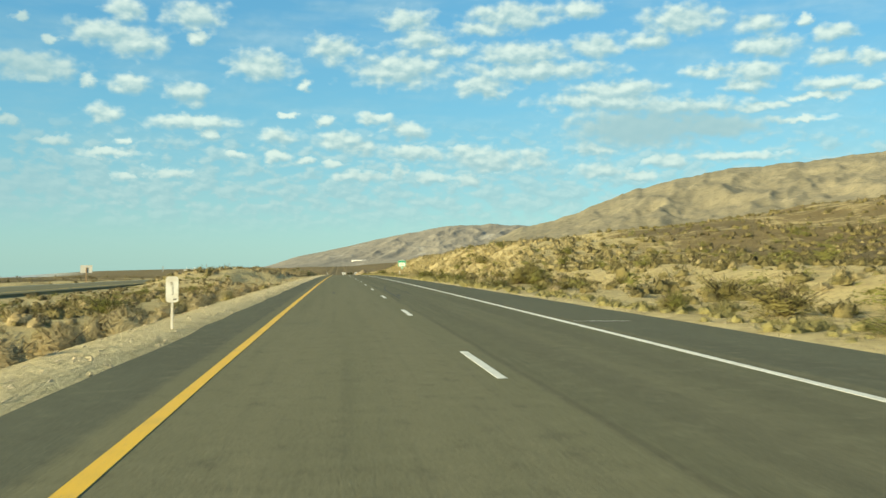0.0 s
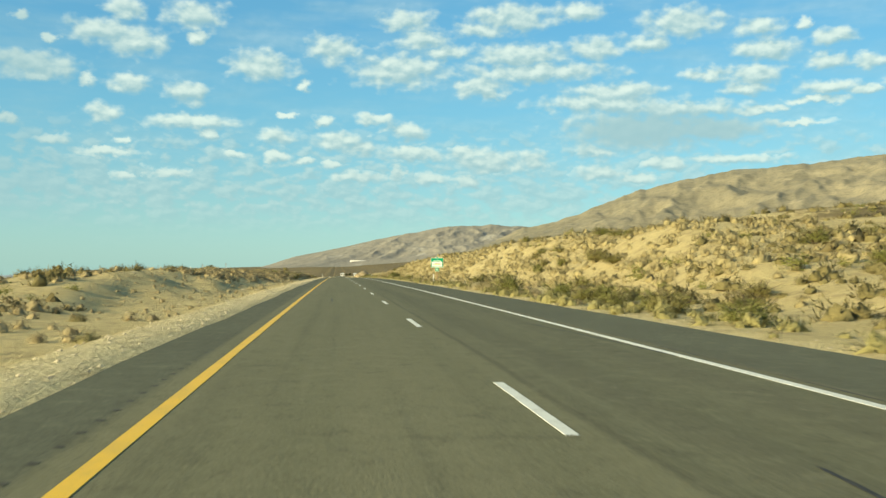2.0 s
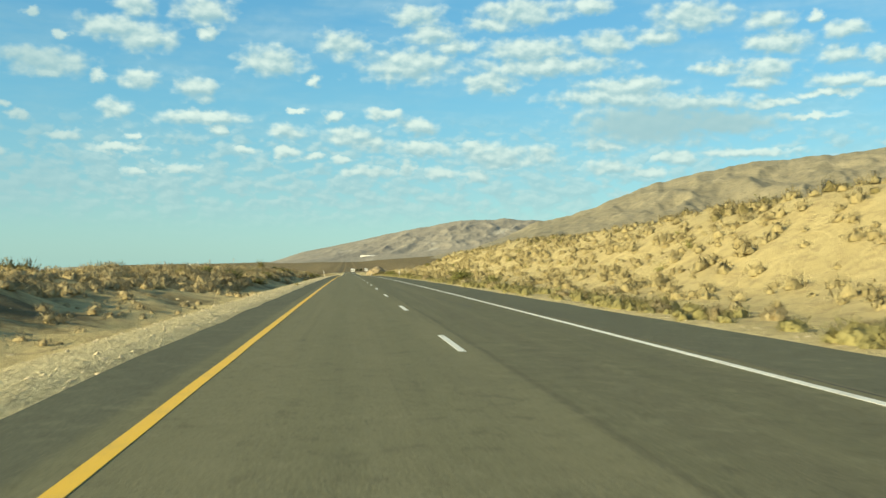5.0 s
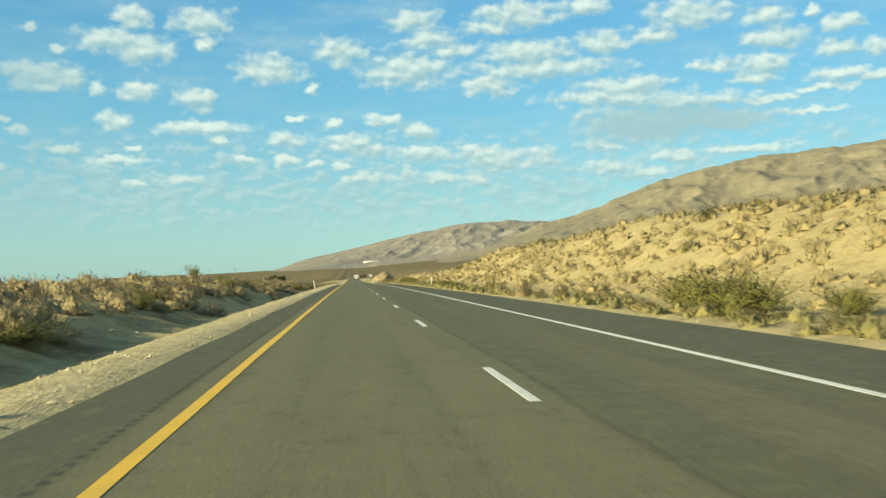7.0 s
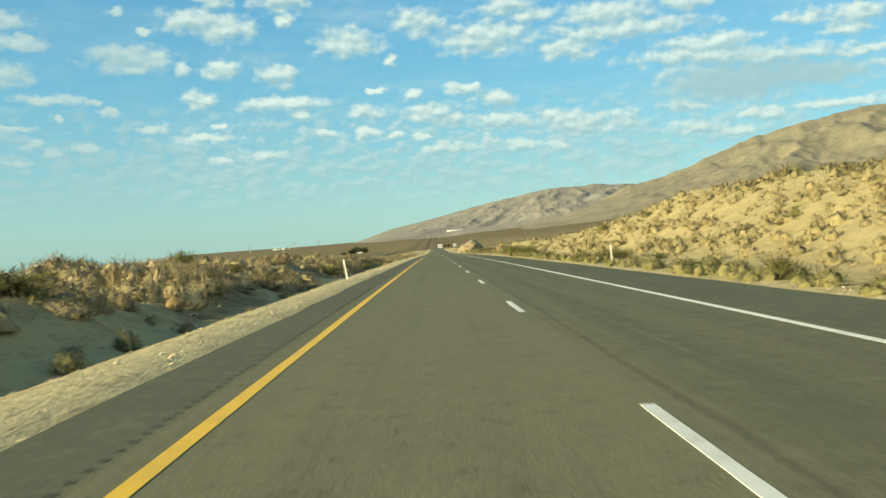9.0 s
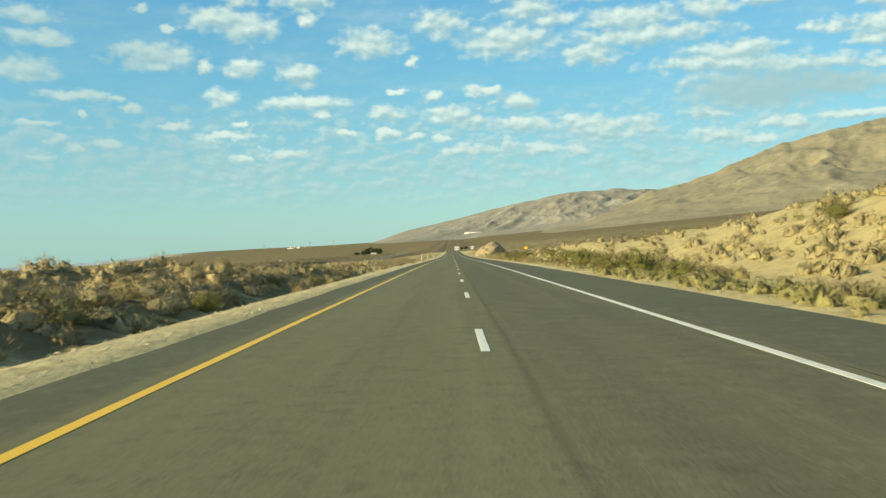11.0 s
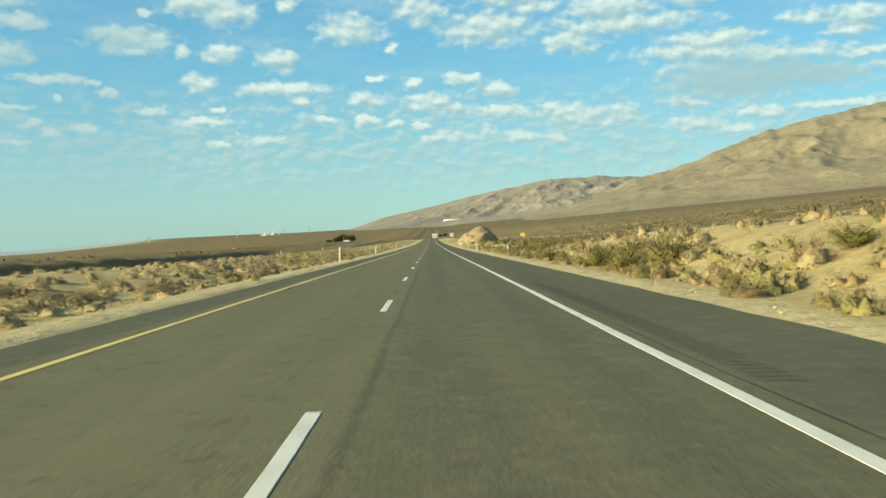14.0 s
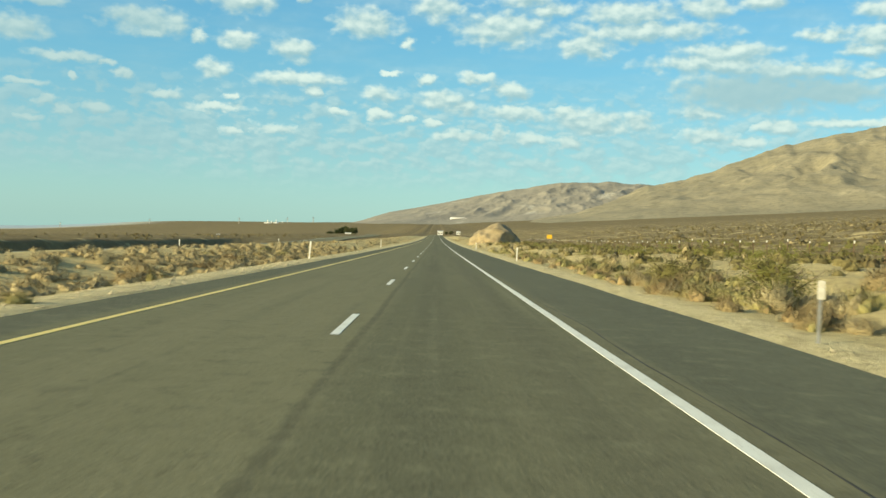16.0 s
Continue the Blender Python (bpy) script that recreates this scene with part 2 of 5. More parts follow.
def ground_material():
    m, N, b = material("desert_ground", 0.95, 0.15)
    p = N.add("ShaderNodeNewGeometry").outputs["Position"]
    cover = N.add("ShaderNodeAttribute", attribute_name="cover").outputs["Fac"]
    stone = N.add("ShaderNodeAttribute", attribute_name="gravel").outputs["Fac"]
    n1, n2, n3 = N.noise(p, 0.05, 5.0), N.noise(p, 0.55, 6.0, 0.6), N.noise(p, 9.0, 5.0, 0.65)
    sand = N.mix(N.step(n2, 0.3, 0.7), (0.55, 0.443, 0.213), (0.465, 0.367, 0.173))
    sand = N.mix(N.math("MULTIPLY", N.step(n3, 0.45, 0.75), 0.4), sand, (0.31, 0.232, 0.108))
    grit = N.mix(N.step(N.noise(p, 17.0, 5.0, 0.8), 0.4, 0.62), (0.67, 0.57, 0.32), (0.43, 0.352, 0.185))
    grit = N.mix(N.math("MULTIPLY", N.step(N.noise(p, 4.5, 6.0, 0.75), 0.5, 0.66), 0.4), grit, (0.33, 0.26, 0.155))
    sand = N.mix(stone, sand, grit)
    mott = N.noise(N.vec("MULTIPLY", p, (1.0, 0.6, 1.0)), 1.6, 6.0, 0.7)
    sand = N.mix(N.math("MULTIPLY", N.step(mott, 0.48, 0.64), 0.42), sand, (0.24, 0.178, 0.092))
    brush = N.mix(N.step(N.noise(p, 0.22, 6.0, 0.7), 0.35, 0.65), (0.118, 0.09, 0.04), (0.215, 0.162, 0.076))
    brush = N.mix(N.step(n1, 0.45, 0.7), brush, (0.16, 0.118, 0.057))
    edge = N.math("ADD", cover, N.math("MULTIPLY", N.math("SUBTRACT", N.noise(p, 0.11, 8.0, 0.78), 0.5), 2.3))
    col = N.mix(N.math("MULTIPLY", N.step(edge, 0.35, 0.75), N.step(cover, 0.0, 0.12)), sand, brush)
    wash = N.noise(N.vec("MULTIPLY", p, (1.0, 0.7, 1.0)), 0.045, 6.0, 0.7, 0.6)
    col = N.mix(N.math("MULTIPLY", N.step(wash, 0.56, 0.66), N.math("MULTIPLY", N.step(cover, 0.45, 0.7), 0.45)), col, (0.40, 0.31, 0.145))
    # lake bed: its bluish grey is distance haze mixed into the colour
    dry = N.add("ShaderNodeAttribute", attribute_name="lake").outputs["Fac"]
    N.put(b.inputs["Base Color"], N.mix(dry, col, N.mix(N.step(n1, 0.4, 0.6), (0.36, 0.42, 0.46), (0.32, 0.38, 0.42))))
    h = N.math("ADD", N.math("MULTIPLY", N.math("ADD", n2, N.math("MULTIPLY", mott, 0.8)), 2.0), N.math("ADD", n3, N.math("MULTIPLY", N.noise(p, 40.0, 2.0), 0.35)))
    bump(N, b, h, 0.8, 0.12)
    return m


def mountain_material(name, c1, c2, c3, pale):
    m, N, b = material(name, 0.95, 0.1)
    p = N.add("ShaderNodeNewGeometry").outputs["Position"]
    v = N.vec("MULTIPLY", p, (1.0, 0.5, 0.45))
    n1, n2 = N.noise(v, 0.004, 6.0, 0.6), N.noise(v, 0.02, 6.0, 0.68)
    col = N.mix(N.step(n1, 0.38, 0.62), c1, c2)
    col = N.mix(N.math("MULTIPLY", N.step(n2, 0.45, 0.68), 0.5), col, c3)
    col = N.mix(N.math("MULTIPLY", N.step(N.noise(v, 0.0075, 5.0, 0.6, 0.4), 0.6, 0.7), 0.65), col, pale)
    col = N.mix(N.math("MULTIPLY", N.step(N.noise(p, 0.06, 5.0, 0.8), 0.48, 0.62), 0.6), col, c3)
    N.put(b.inputs["Base Color"], col)
    bump(N, b, N.math("ADD", n2, N.math("MULTIPLY", n1, 1.2)), 0.35, 9.0)
    return m


def asphalt_material(name="asphalt", tone=1.0):
    m, N, b = material(name, 0.95, 0.14)
    p = N.add("ShaderNodeNewGeometry").outputs["Position"]
    x, y, z = N.split(p)
    c = [tuple(tone * q for q in col) for col in ((0.126, 0.12, 0.0664), (0.154, 0.142, 0.08), (0.0996, 0.095, 0.0561))]
    lane = N.noise(N.vec("MULTIPLY", p, (0.9, 0.012, 1.0)), 1.0, 4.0)
    patch = N.noise(N.vec("MULTIPLY", p, (0.5, 0.11, 1.0)), 1.0, 6.0, 0.65)
    col = N.mix(N.step(lane, 0.38, 0.62), c[0], c[1])
    col = N.mix(N.math("MULTIPLY", N.step(patch, 0.5, 0.72), 0.55), col, c[2])
    # worn joint beside the lane dashes
    wob = N.math("ADD", x, N.math("MULTIPLY", N.noise(N.xyz(0.0, y, 0.0), 0.13, 3.0), 0.22))
    gap = N.math("ABSOLUTE", N.math("SUBTRACT", wob, 0.47))
    rag = N.math("MULTIPLY", N.noise(p, 7.0, 4.0, 0.7), 0.13)
    col = N.mix(N.math("MULTIPLY", N.step(N.math("ADD", gap, rag), 0.17, 0.07), 0.85), col, (0.0589, 0.0562, 0.0357))
    right = N.math("MULTIPLY", N.step(x, 0.35, 0.55), N.step(x, 4.1, 3.9))
    left = N.math("MULTIPLY", N.step(x, 0.5, 0.3), N.step(x, -4.1, -3.9))
    col = N.mix(N.math("MULTIPLY", right, 0.22), col, (0.0737, 0.0735, 0.0479))
    col = N.mix(N.math("MULTIPLY", left, 0.25), col, (0.211, 0.195, 0.106))
    for at in (1.35, 2.85):
        path = N.step(N.math("ABSOLUTE", N.math("SUBTRACT", wob, at + 0.1)), 0.5, 0.1)
        col = N.mix(N.math("MULTIPLY", path, 0.22), col, (0.06, 0.058, 0.04))
    streak = N.noise(N.vec("MULTIPLY", p, (3.2, 0.05, 1.0)), 1.0, 5.0, 0.6)
    col = N.mix(N.math("MULTIPLY", N.step(streak, 0.52, 0.7), 0.4), col, c[2])
    col = N.mix(N.math("MULTIPLY", N.step(streak, 0.46, 0.3), 0.3), col, (0.195, 0.181, 0.106))
    # newer, smoother shoulders
    side = N.math("MAXIMUM", N.step(x, 3.95, 4.15), N.step(x, -3.95, -4.15))
    if tone == 1.0:
        col = N.mix(side, col, N.mix(N.step(patch, 0.4, 0.65), (0.102, 0.102, 0.0655), (0.0868, 0.0869, 0.057)))
    blot = N.noise(p, 2.6, 6.0, 0.72)
    col = N.mix(N.math("MULTIPLY", N.step(blot, 0.52, 0.66), 0.35), col, (0.21, 0.195, 0.115))
    col = N.mix(N.math("MULTIPLY", N.step(blot, 0.46, 0.34), 0.4), col, (0.062, 0.06, 0.038))
    grain = N.noise(p, 38.0, 3.0, 0.75)
    col = N.mix(N.math("MULTIPLY", N.step(grain, 0.42, 0.72), 0.5), col, (0.27, 0.248, 0.153))
    col = N.mix(N.math("MULTIPLY", N.step(N.noise(p, 24.0, 4.0, 0.75), 0.52, 0.7), 0.6), col, (0.0421, 0.0407, 0.0273))
    N.put(b.inputs["Base Color"], col)
    bump(N, b, N.math("ADD", grain, N.noise(p, 20.0, 4.0)), 0.5, 0.012)
    return m


def line_material(name, col, under, faded=None):
    m, N, b = material(name, 0.6, 0.4)
    p = N.add("ShaderNodeNewGeometry").outputs["Position"]
    f = N.math("MULTIPLY", N.step(N.noise(p, 28.0, 5.0, 0.7), 0.55, 0.68), 0.75)
    f = N.math("ADD", f, N.math("MULTIPLY", N.step(N.noise(p, 1.7, 3.0), 0.45, 0.75), 0.3), clamp=True)
    if faded:
        col = N.mix(N.step(N.split(p)[1], 350.0, 460.0), col, faded)
    N.put(b.inputs["Base Color"], N.mix(f, col, under))
    bump(N, b, N.noise(p, 60.0, 3.0), 0.3, 0.006)
    return m


def leaf_material(name, c1, c2, c3, island=True):
    """Leaves and twigs: a shade for each bush and each leaf."""
    m, N, b = material(name, 0.85, 0.2)
    g = N.add("ShaderNodeNewGeometry")
    o = N.add("ShaderNodeObjectInfo").outputs["Random"]
    leaf = g.outputs["Random Per Island"]
    tuft = N.noise(g.outputs["Position"], 0.7, 2.0)
    twig = N.noise(g.outputs["Position"], 16.0, 3.0, 0.7)
    col = N.mix(N.math("ADD", N.math("MULTIPLY", leaf, 0.6), N.math("MULTIPLY", N.step(twig, 0.35, 0.65), 0.55), clamp=True), c1, c2)
    col = N.mix(N.math("MULTIPLY", N.step(N.math("ADD", N.math("MULTIPLY", o, 0.5), N.math("MULTIPLY", tuft, 0.6)), 0.35, 0.75), 0.75), col, c3)
    N.put(b.inputs["Base Color"], col)
    bump(N, b, twig, 0.7, 0.06)
    tr = N.add("ShaderNodeBsdfTranslucent")
    N.put(tr.inputs["Color"], col)
    mx = N.add("ShaderNodeMixShader")
    mx.inputs[0].default_value = 0.15
    N.put(mx.inputs[1], b.outputs[0]), N.put(mx.inputs[2], tr.outputs[0])
    N.put(m.node_tree.nodes["Material Output"].inputs[0], mx.outputs[0])
    return m


GROUND = ground_material()
# far range: distance haze is put into the rock's paler, greyer colours
HAZED_ROCK = mountain_material("far_mountain_rock", (0.31, 0.277, 0.215), (0.26, 0.235, 0.188), (0.2, 0.182, 0.148), (0.46, 0.425, 0.35))
HILL_ROCK = mountain_material("hill_rock", (0.325, 0.278, 0.178), (0.265, 0.23, 0.15), (0.155, 0.139, 0.093), (0.42, 0.36, 0.235))
ASPHALT = asphalt_material()
OLD_ASPHALT = asphalt_material("old_asphalt", 1.15)
YELLOW = line_material("yellow_road_paint", (0.80, 0.47, 0.03), (0.42, 0.29, 0.07), (0.74, 0.56, 0.17))
WHITE = line_material("white_road_paint", (0.722, 0.697, 0.595), (0.34, 0.306, 0.221))
TAR_AND_SHADOW = worn("crack_sealer", (0.028, 0.0256, 0.02), (0.056, 0.0504, 0.036), 0.75, 5.0)
STAIN = worn("oil_darkened_asphalt", (0.0864, 0.0776, 0.0496), (0.112, 0.0992, 0.0624), 0.95, 2.0)
GROOVE_SHADE = worn("groove_shadowed_asphalt", (0.04, 0.036, 0.0288), (0.024, 0.0224, 0.0192), 0.9, 9.0)
POST_WHITE = worn("sun_bleached_white_plastic", (0.704, 0.678, 0.598), (0.484, 0.422, 0.317), 0.55, 3.0)
POST_WOOD = worn("weathered_post_wood", (0.317, 0.211, 0.114), (0.176, 0.114, 0.066), 0.85, 8.0)
STEEL = worn("galvanised_steel", (0.396, 0.387, 0.361), (0.264, 0.246, 0.211), 0.5, 7.0, metal=0.6)
RUST = worn("rusted_wire", (0.141, 0.088, 0.0528), (0.0792, 0.0484, 0.0308), 0.8, 12.0)
SIGN_GREEN = worn("green_sign_sheeting", (0, 0.282, 0.141), (0, 0.229, 0.114), 0.45, 2.0, 0.5, 0.9)
SIGN_WHITE = worn("white_sign_sheeting", (0.757, 0.739, 0.669), (0.616, 0.581, 0.493), 0.5, 4.0, 0.5, 0.9)
SIGN_RED = worn("red_sign_ink", (0.484, 0.106, 0.0528), (0.396, 0.088, 0.044), 0.5, 4.0)
SIGN_YELLOW = worn("yellow_sign_sheeting", (0.704, 0.422, 0.0264), (0.528, 0.317, 0.044), 0.5, 4.0)
ALU = worn("bare_sign_back", (0.546, 0.528, 0.484), (0.422, 0.396, 0.352), 0.5, 3.0, metal=0.2)
AMBER = worn("amber_reflector", (0.66, 0.264, 0.0264), (0.484, 0.194, 0.0264), 0.3, 8.0)
HOUSE_WALL = worn("whitewashed_wall", (0.704, 0.678, 0.616), (0.581, 0.537, 0.458), 0.8, 0.4)
HOUSE_ROOF = worn("pale_sheet_roof", (0.634, 0.616, 0.572), (0.484, 0.458, 0.414), 0.6, 0.4)
DARK_GLASS = worn("dark_window", (0.0352, 0.0396, 0.044), (0.0528, 0.0528, 0.0528), 0.2, 2.0)
STONE = worn("pale_gravel_stone", (0.55, 0.45, 0.285), (0.31, 0.25, 0.16), 0.9, 14.0)
LETTER = worn("worn_dark_sign_ink", (0.10, 0.085, 0.06), (0.22, 0.19, 0.14), 0.6, 20.0)
BOULDER = worn("tan_boulder", (0.308, 0.238, 0.133), (0.14, 0.105, 0.0595), 0.95, 0.55)
BARK = worn("grey_brown_stem", (0.091, 0.0665, 0.042), (0.056, 0.042, 0.028), 0.9, 12.0)
CREOSOTE = leaf_material("creosote_leaf", (0.15, 0.158, 0.042), (0.225, 0.215, 0.06), (0.24, 0.198, 0.075))
DRY = leaf_material("dry_rabbitbrush_twig", (0.62, 0.51, 0.275), (0.47, 0.385, 0.21), (0.40, 0.315, 0.165))
BANK_DRY = leaf_material("dry_bank_brush", (0.47, 0.385, 0.19), (0.36, 0.295, 0.142), (0.32, 0.25, 0.115))
OLIVE = leaf_material("olive_brown_brush", (0.27, 0.22, 0.092), (0.19, 0.16, 0.065), (0.33, 0.255, 0.115))
PALE = leaf_material("pale_green_brush", (0.391, 0.34, 0.143), (0.3, 0.266, 0.105), (0.41, 0.324, 0.148))
RUSTY = leaf_material("russet_dry_brush", (0.41, 0.295, 0.14), (0.32, 0.225, 0.105), (0.42, 0.33, 0.165))
SCRUB = leaf_material("brown_scrub", (0.19, 0.153, 0.068), (0.13, 0.11, 0.048), (0.25, 0.192, 0.09))
TREE_LEAF = leaf_material("dark_tree_leaf", (0.0441, 0.063, 0.0227), (0.063, 0.0756, 0.0315), (0.0756, 0.0756, 0.0315))


# ---- helpers for meshes ----
def part(name, bm, mat, parent=None, label="", smooth_faces=False):
    me = bpy.data.meshes.new(name)
    bm.normal_update()
    bm.to_mesh(me)
    bm.free()
    me.materials.append(mat)
    if smooth_faces:
        me.polygons.foreach_set("use_smooth", [True] * len(me.polygons))
    ob = new(name, me)
    if parent is not None:
        ob.parent = parent
    if label:
        ob["label"] = label
    return ob


def raw(name, verts, faces, mat, parent=None, smooth_faces=False, normals=None):
    """A mesh from numpy arrays: verts (n, 3), faces (m, k)."""
    verts, faces = np.asarray(verts, np.float32), np.asarray(faces, np.int32)
    k = faces.shape[1]
    me = bpy.data.meshes.new(name)
    me.vertices.add(len(verts))
    me.vertices.foreach_set("co", verts.ravel())
    me.loops.add(faces.size)
    me.loops.foreach_set("vertex_index", faces.ravel())
    me.polygons.add(len(faces))
    me.polygons.foreach_set("loop_start", np.arange(len(faces), dtype=np.int32) * k)
    me.polygons.foreach_set("use_smooth", np.full(len(faces), smooth_faces))
    me.update(calc_edges=True)
    me.validate()
    if normals is not None:
        me.normals_split_custom_set_from_vertices(np.asarray(normals, np.float32))
    me.materials.append(mat)
    ob = new(name, me)
    if parent is not None:
        ob.parent = parent
    return ob


def block(bm, cx, cy, cz, sx, sy, sz, bevel=0.0, turn=None):
    """A box, centre and size, with its edges rounded."""
    r = bmesh.ops.create_cube(bm, size=1.0)
    bmesh.ops.scale(bm, vec=(sx, sy, sz), verts=r["verts"])
    if bevel:
        es = list({e for v in r["verts"] for e in v.link_edges})
        vs = bmesh.ops.bevel(bm, geom=es, offset=bevel, segments=2, profile=0.6, affect="EDGES")["verts"]
        vs = list(set(vs) | {v for v in r["verts"] if v.is_valid})
    else:
        vs = r["verts"]
    if turn is not None:
        bmesh.ops.transform(bm, matrix=turn, verts=vs)
    bmesh.ops.translate(bm, vec=(cx, cy, cz), verts=vs)
    return vs


def rod(bm, p, q, r0, r1, sides=6):
    p, q = Vector(p), Vector(q)
    m = (q - p).to_track_quat("Z", "Y").to_matrix().to_4x4()
    m.translation = (p + q) / 2
    bmesh.ops.create_cone(bm, cap_ends=True, segments=sides, radius1=r0, radius2=r1, depth=(q - p).length, matrix=m)


def thing(name, label, category, at, group=""):
    e = new(name)
    e.matrix_basis = at
    return tagged(e, label, category, group)


# ---- the lie of the land ----
def smooth(e0, e1, v):
    t = np.clip((np.asarray(v, float) - e0) / (e1 - e0), 0, 1)
    return t * t * (3 - 2 * t)


def road_z(y):
    y = np.asarray(y, float)
    a = np.clip(y, 0, 510)
    z = -0.0195 * a * a / 1020 + 0.00246 * a ** 3 / (3 * 510 ** 2)
    b = np.clip(y - 510, 0, 600)
    g0, g1 = -0.01704, -0.006
    return z + g0 * b + (g1 - g0) * b * b / 1200 + g1 * np.clip(y - 1110, 0, 310) - 0.014 * np.clip(y - 1420, 0, 120) + 0.0062 * np.clip(y - 1560, 0, None)


def waves(x, y, s, seed):
    """Cheap smooth unevenness of wavelength about s, between -1 and 1."""
    r = np.random.RandomState(seed)
    out = 0
    for _ in range(5):
        a, f, p = r.uniform(0, 6.283), r.uniform(0.6, 1.7) * 6.283 / s, r.uniform(0, 6.283)
        out = out + np.sin((x * math.cos(a) + y * math.sin(a)) * f + p)
    return out / 3.2


def oppo_x(y):
    """The middle of the other carriageway."""
    y = np.asarray(y, float)
    return -32.5 + 5.0 * smooth(150, 600, y) - 16.0 * smooth(640, 980, y) - 0.05 * np.clip(y - 1150, 0, None)


def bank_height(y):
    return 1.3 + 5.0 * smooth(95, 150, y) - 4.5 * smooth(372, 455, y) - 1.1 * smooth(495, 540, y)


def ground_z(x, y):
    x, y = np.asarray(x, float), np.asarray(y, float)
    base = road_z(y)
    u = waves(x, y, 9, 3) * 0.16 + waves(x, y, 31, 4) * 0.35 + waves(x, y, 3.2, 5) * 0.05
    # right: verge, steep sandy bank, long slope up to the hills
    toe = 14.0 + waves(x * 0, y, 60, 6) * 1.0 - 4.3 * smooth(385, 455, y)
    w = 6.0 + 8.0 * smooth(100, 150, y) - 8.2 * smooth(400, 470, y)
    top = bank_height(y) * (1 + 0.12 * waves(x, y, 42, 7))
    bank = top * smooth(-0.12, 1.05, (x - toe) / w)
    slope = (0.122 - 0.042 * smooth(350, 750, y)) * np.clip(x - toe - w, 0, None) * (0.35 + 0.65 * smooth(30, 110, x)) * (1 - 0.7 * smooth(400, 470, y) * (1 - smooth(30, 60, x)))
    right = bank + slope + 0.05 * smooth(9, 14, x)
    right = right + (waves(x, y, 2.1, 23) * 0.06 + waves(x, y, 4.5, 24) * 0.09) * smooth(8.0, 11, x) * (1 - smooth(40, 60, x))
    right = right + u * smooth(8.5, 17, x) * (0.55 + 0.45 * smooth(30, 60, x))
    # left: ditch, low mound with brush, then down past the other carriageway to the dry lake
    l = np.clip(-x, 0, None)
    s = smooth(215, 250, y) * (1 - smooth(420, 450, y))
    ditch = -(0.42 + 0.2 * s) * smooth(6.4, 8.0, l) * (1 - smooth(9 - 0.5 * s, 16 - 4.5 * s, l))
    q = 1 - smooth(85, 115, y)
    rise = 0.12 * (1 - q) + 0.9 * smooth(95, 140, y) * (1 - smooth(200, 245, y)) + 0.8 * smooth(215, 250, y) * (1 - smooth(385, 430, y))
    mound = rise * smooth(8.0, 18.0, l) * (1 - smooth(20, 28, l))
    fall = -1.0 * smooth(18 - 8 * q, 28 - 9 * q, l) - 0.068 * np.clip(l - 90, 0, 600) - 0.02 * np.clip(l - 690, 0, None)
    tilt = l / np.maximum(y, 1)
    fall = fall * (1 - 0.4 * smooth(2000, 4000, y) * (1 - smooth(0.24, 0.4, tilt))) - 0.0062 * np.clip(y - 1560, 0, None) * smooth(0.13, 0.45, tilt)
    fall = fall - 8.5 * smooth(30, 110, l) * smooth(1150, 1800, y) * (1 - smooth(2400, 3600, y))
    o = np.abs(x - oppo_x(y))
    rough = waves(x, y, 2.6, 21) * 0.09 + waves(x, y, 1.4, 22) * 0.09
    swale = -4.6 * smooth(35, 48, l) * (1 - smooth(60, 65, l)) * smooth(500, 600, y) * (1 - smooth(740, 860, y))
    left = ditch + mound + fall + swale + u * (1 - 0.55 * q) * (1 - 0.65 * smooth(425, 460, y) * (1 - smooth(28, 40, l))) * smooth(7, 13, l) * smooth(6.0, 11.0, o) + rough * smooth(6.6, 8.2, l) * (1 - smooth(20, 24, l)) * (0.15 + 0.85 * smooth(90, 120, y) * (1 - smooth(430, 470, y)))
    under = -0.10 * smooth(-5.35, -5.15, x) * (1 - smooth(6.9, 7.1, x)) * (1 - smooth(1465, 1485, y))
    return base + np.where(x > 0, right, left) + under - 0.02


def oppo_z(x, y):
    return road_z(y) - 0.88 + 0.0 * x


def cover(x, y):
    """How much of the ground is scrub, from bare sand (0) to brown brush (1)."""
    x, y = np.asarray(x, float), np.asarray(y, float)
    r = np.where(x > 0, 0.5 * smooth(12, 30, x) * (1 - smooth(80, 130, y)) + 0.66 * smooth(26, 50, x), 0)
    r = r + np.where(x > 0, 0.72 * smooth(500, 560, y) * smooth(22, 42, x), 0)
    l = np.where(x < 0, 0.25 * smooth(10, 22, -x) + 0.6 * smooth(36, 60, -x), 0)
    l = l + np.where(x < 0, (0.48 + 0.17 * smooth(320, 350, y)) * smooth(7.4, 9.5, -x) * (1 - smooth(22, 26, -x)) * smooth(150, 185, y) * (1 - smooth(420, 450, y)), 0)
    far = smooth(560, 900, y) * smooth(10, 40, np.abs(x)) + smooth(1000, 1400, y)
    top = 1 - 0.3 * smooth(18, 30, x) * smooth(440, 540, y) * (1 - smooth(1500, 2200, y)) - 0.18 * smooth(36, 60, -x)
    return np.clip(r + l + far, 0, top) * (1 - lake(x, y))


def lake(x, y):
    """The dry lake bed far out on the plain."""
    return smooth(0.25, 0.33, -x / np.maximum(y, 1)) * smooth(3500, 4000, y)


def axis(lo, hi, a, b, step, grow):
    """Grid lines: even between a and b, wider outside."""
    v = list(np.arange(a, b, step))
    s = step
    while v[-1] < hi:
        s *= grow
        v.append(v[-1] + s)
    s = step
    while v[0] > lo:
        s *= grow
        v.insert(0, v[0] - s)
    return np.array(v)


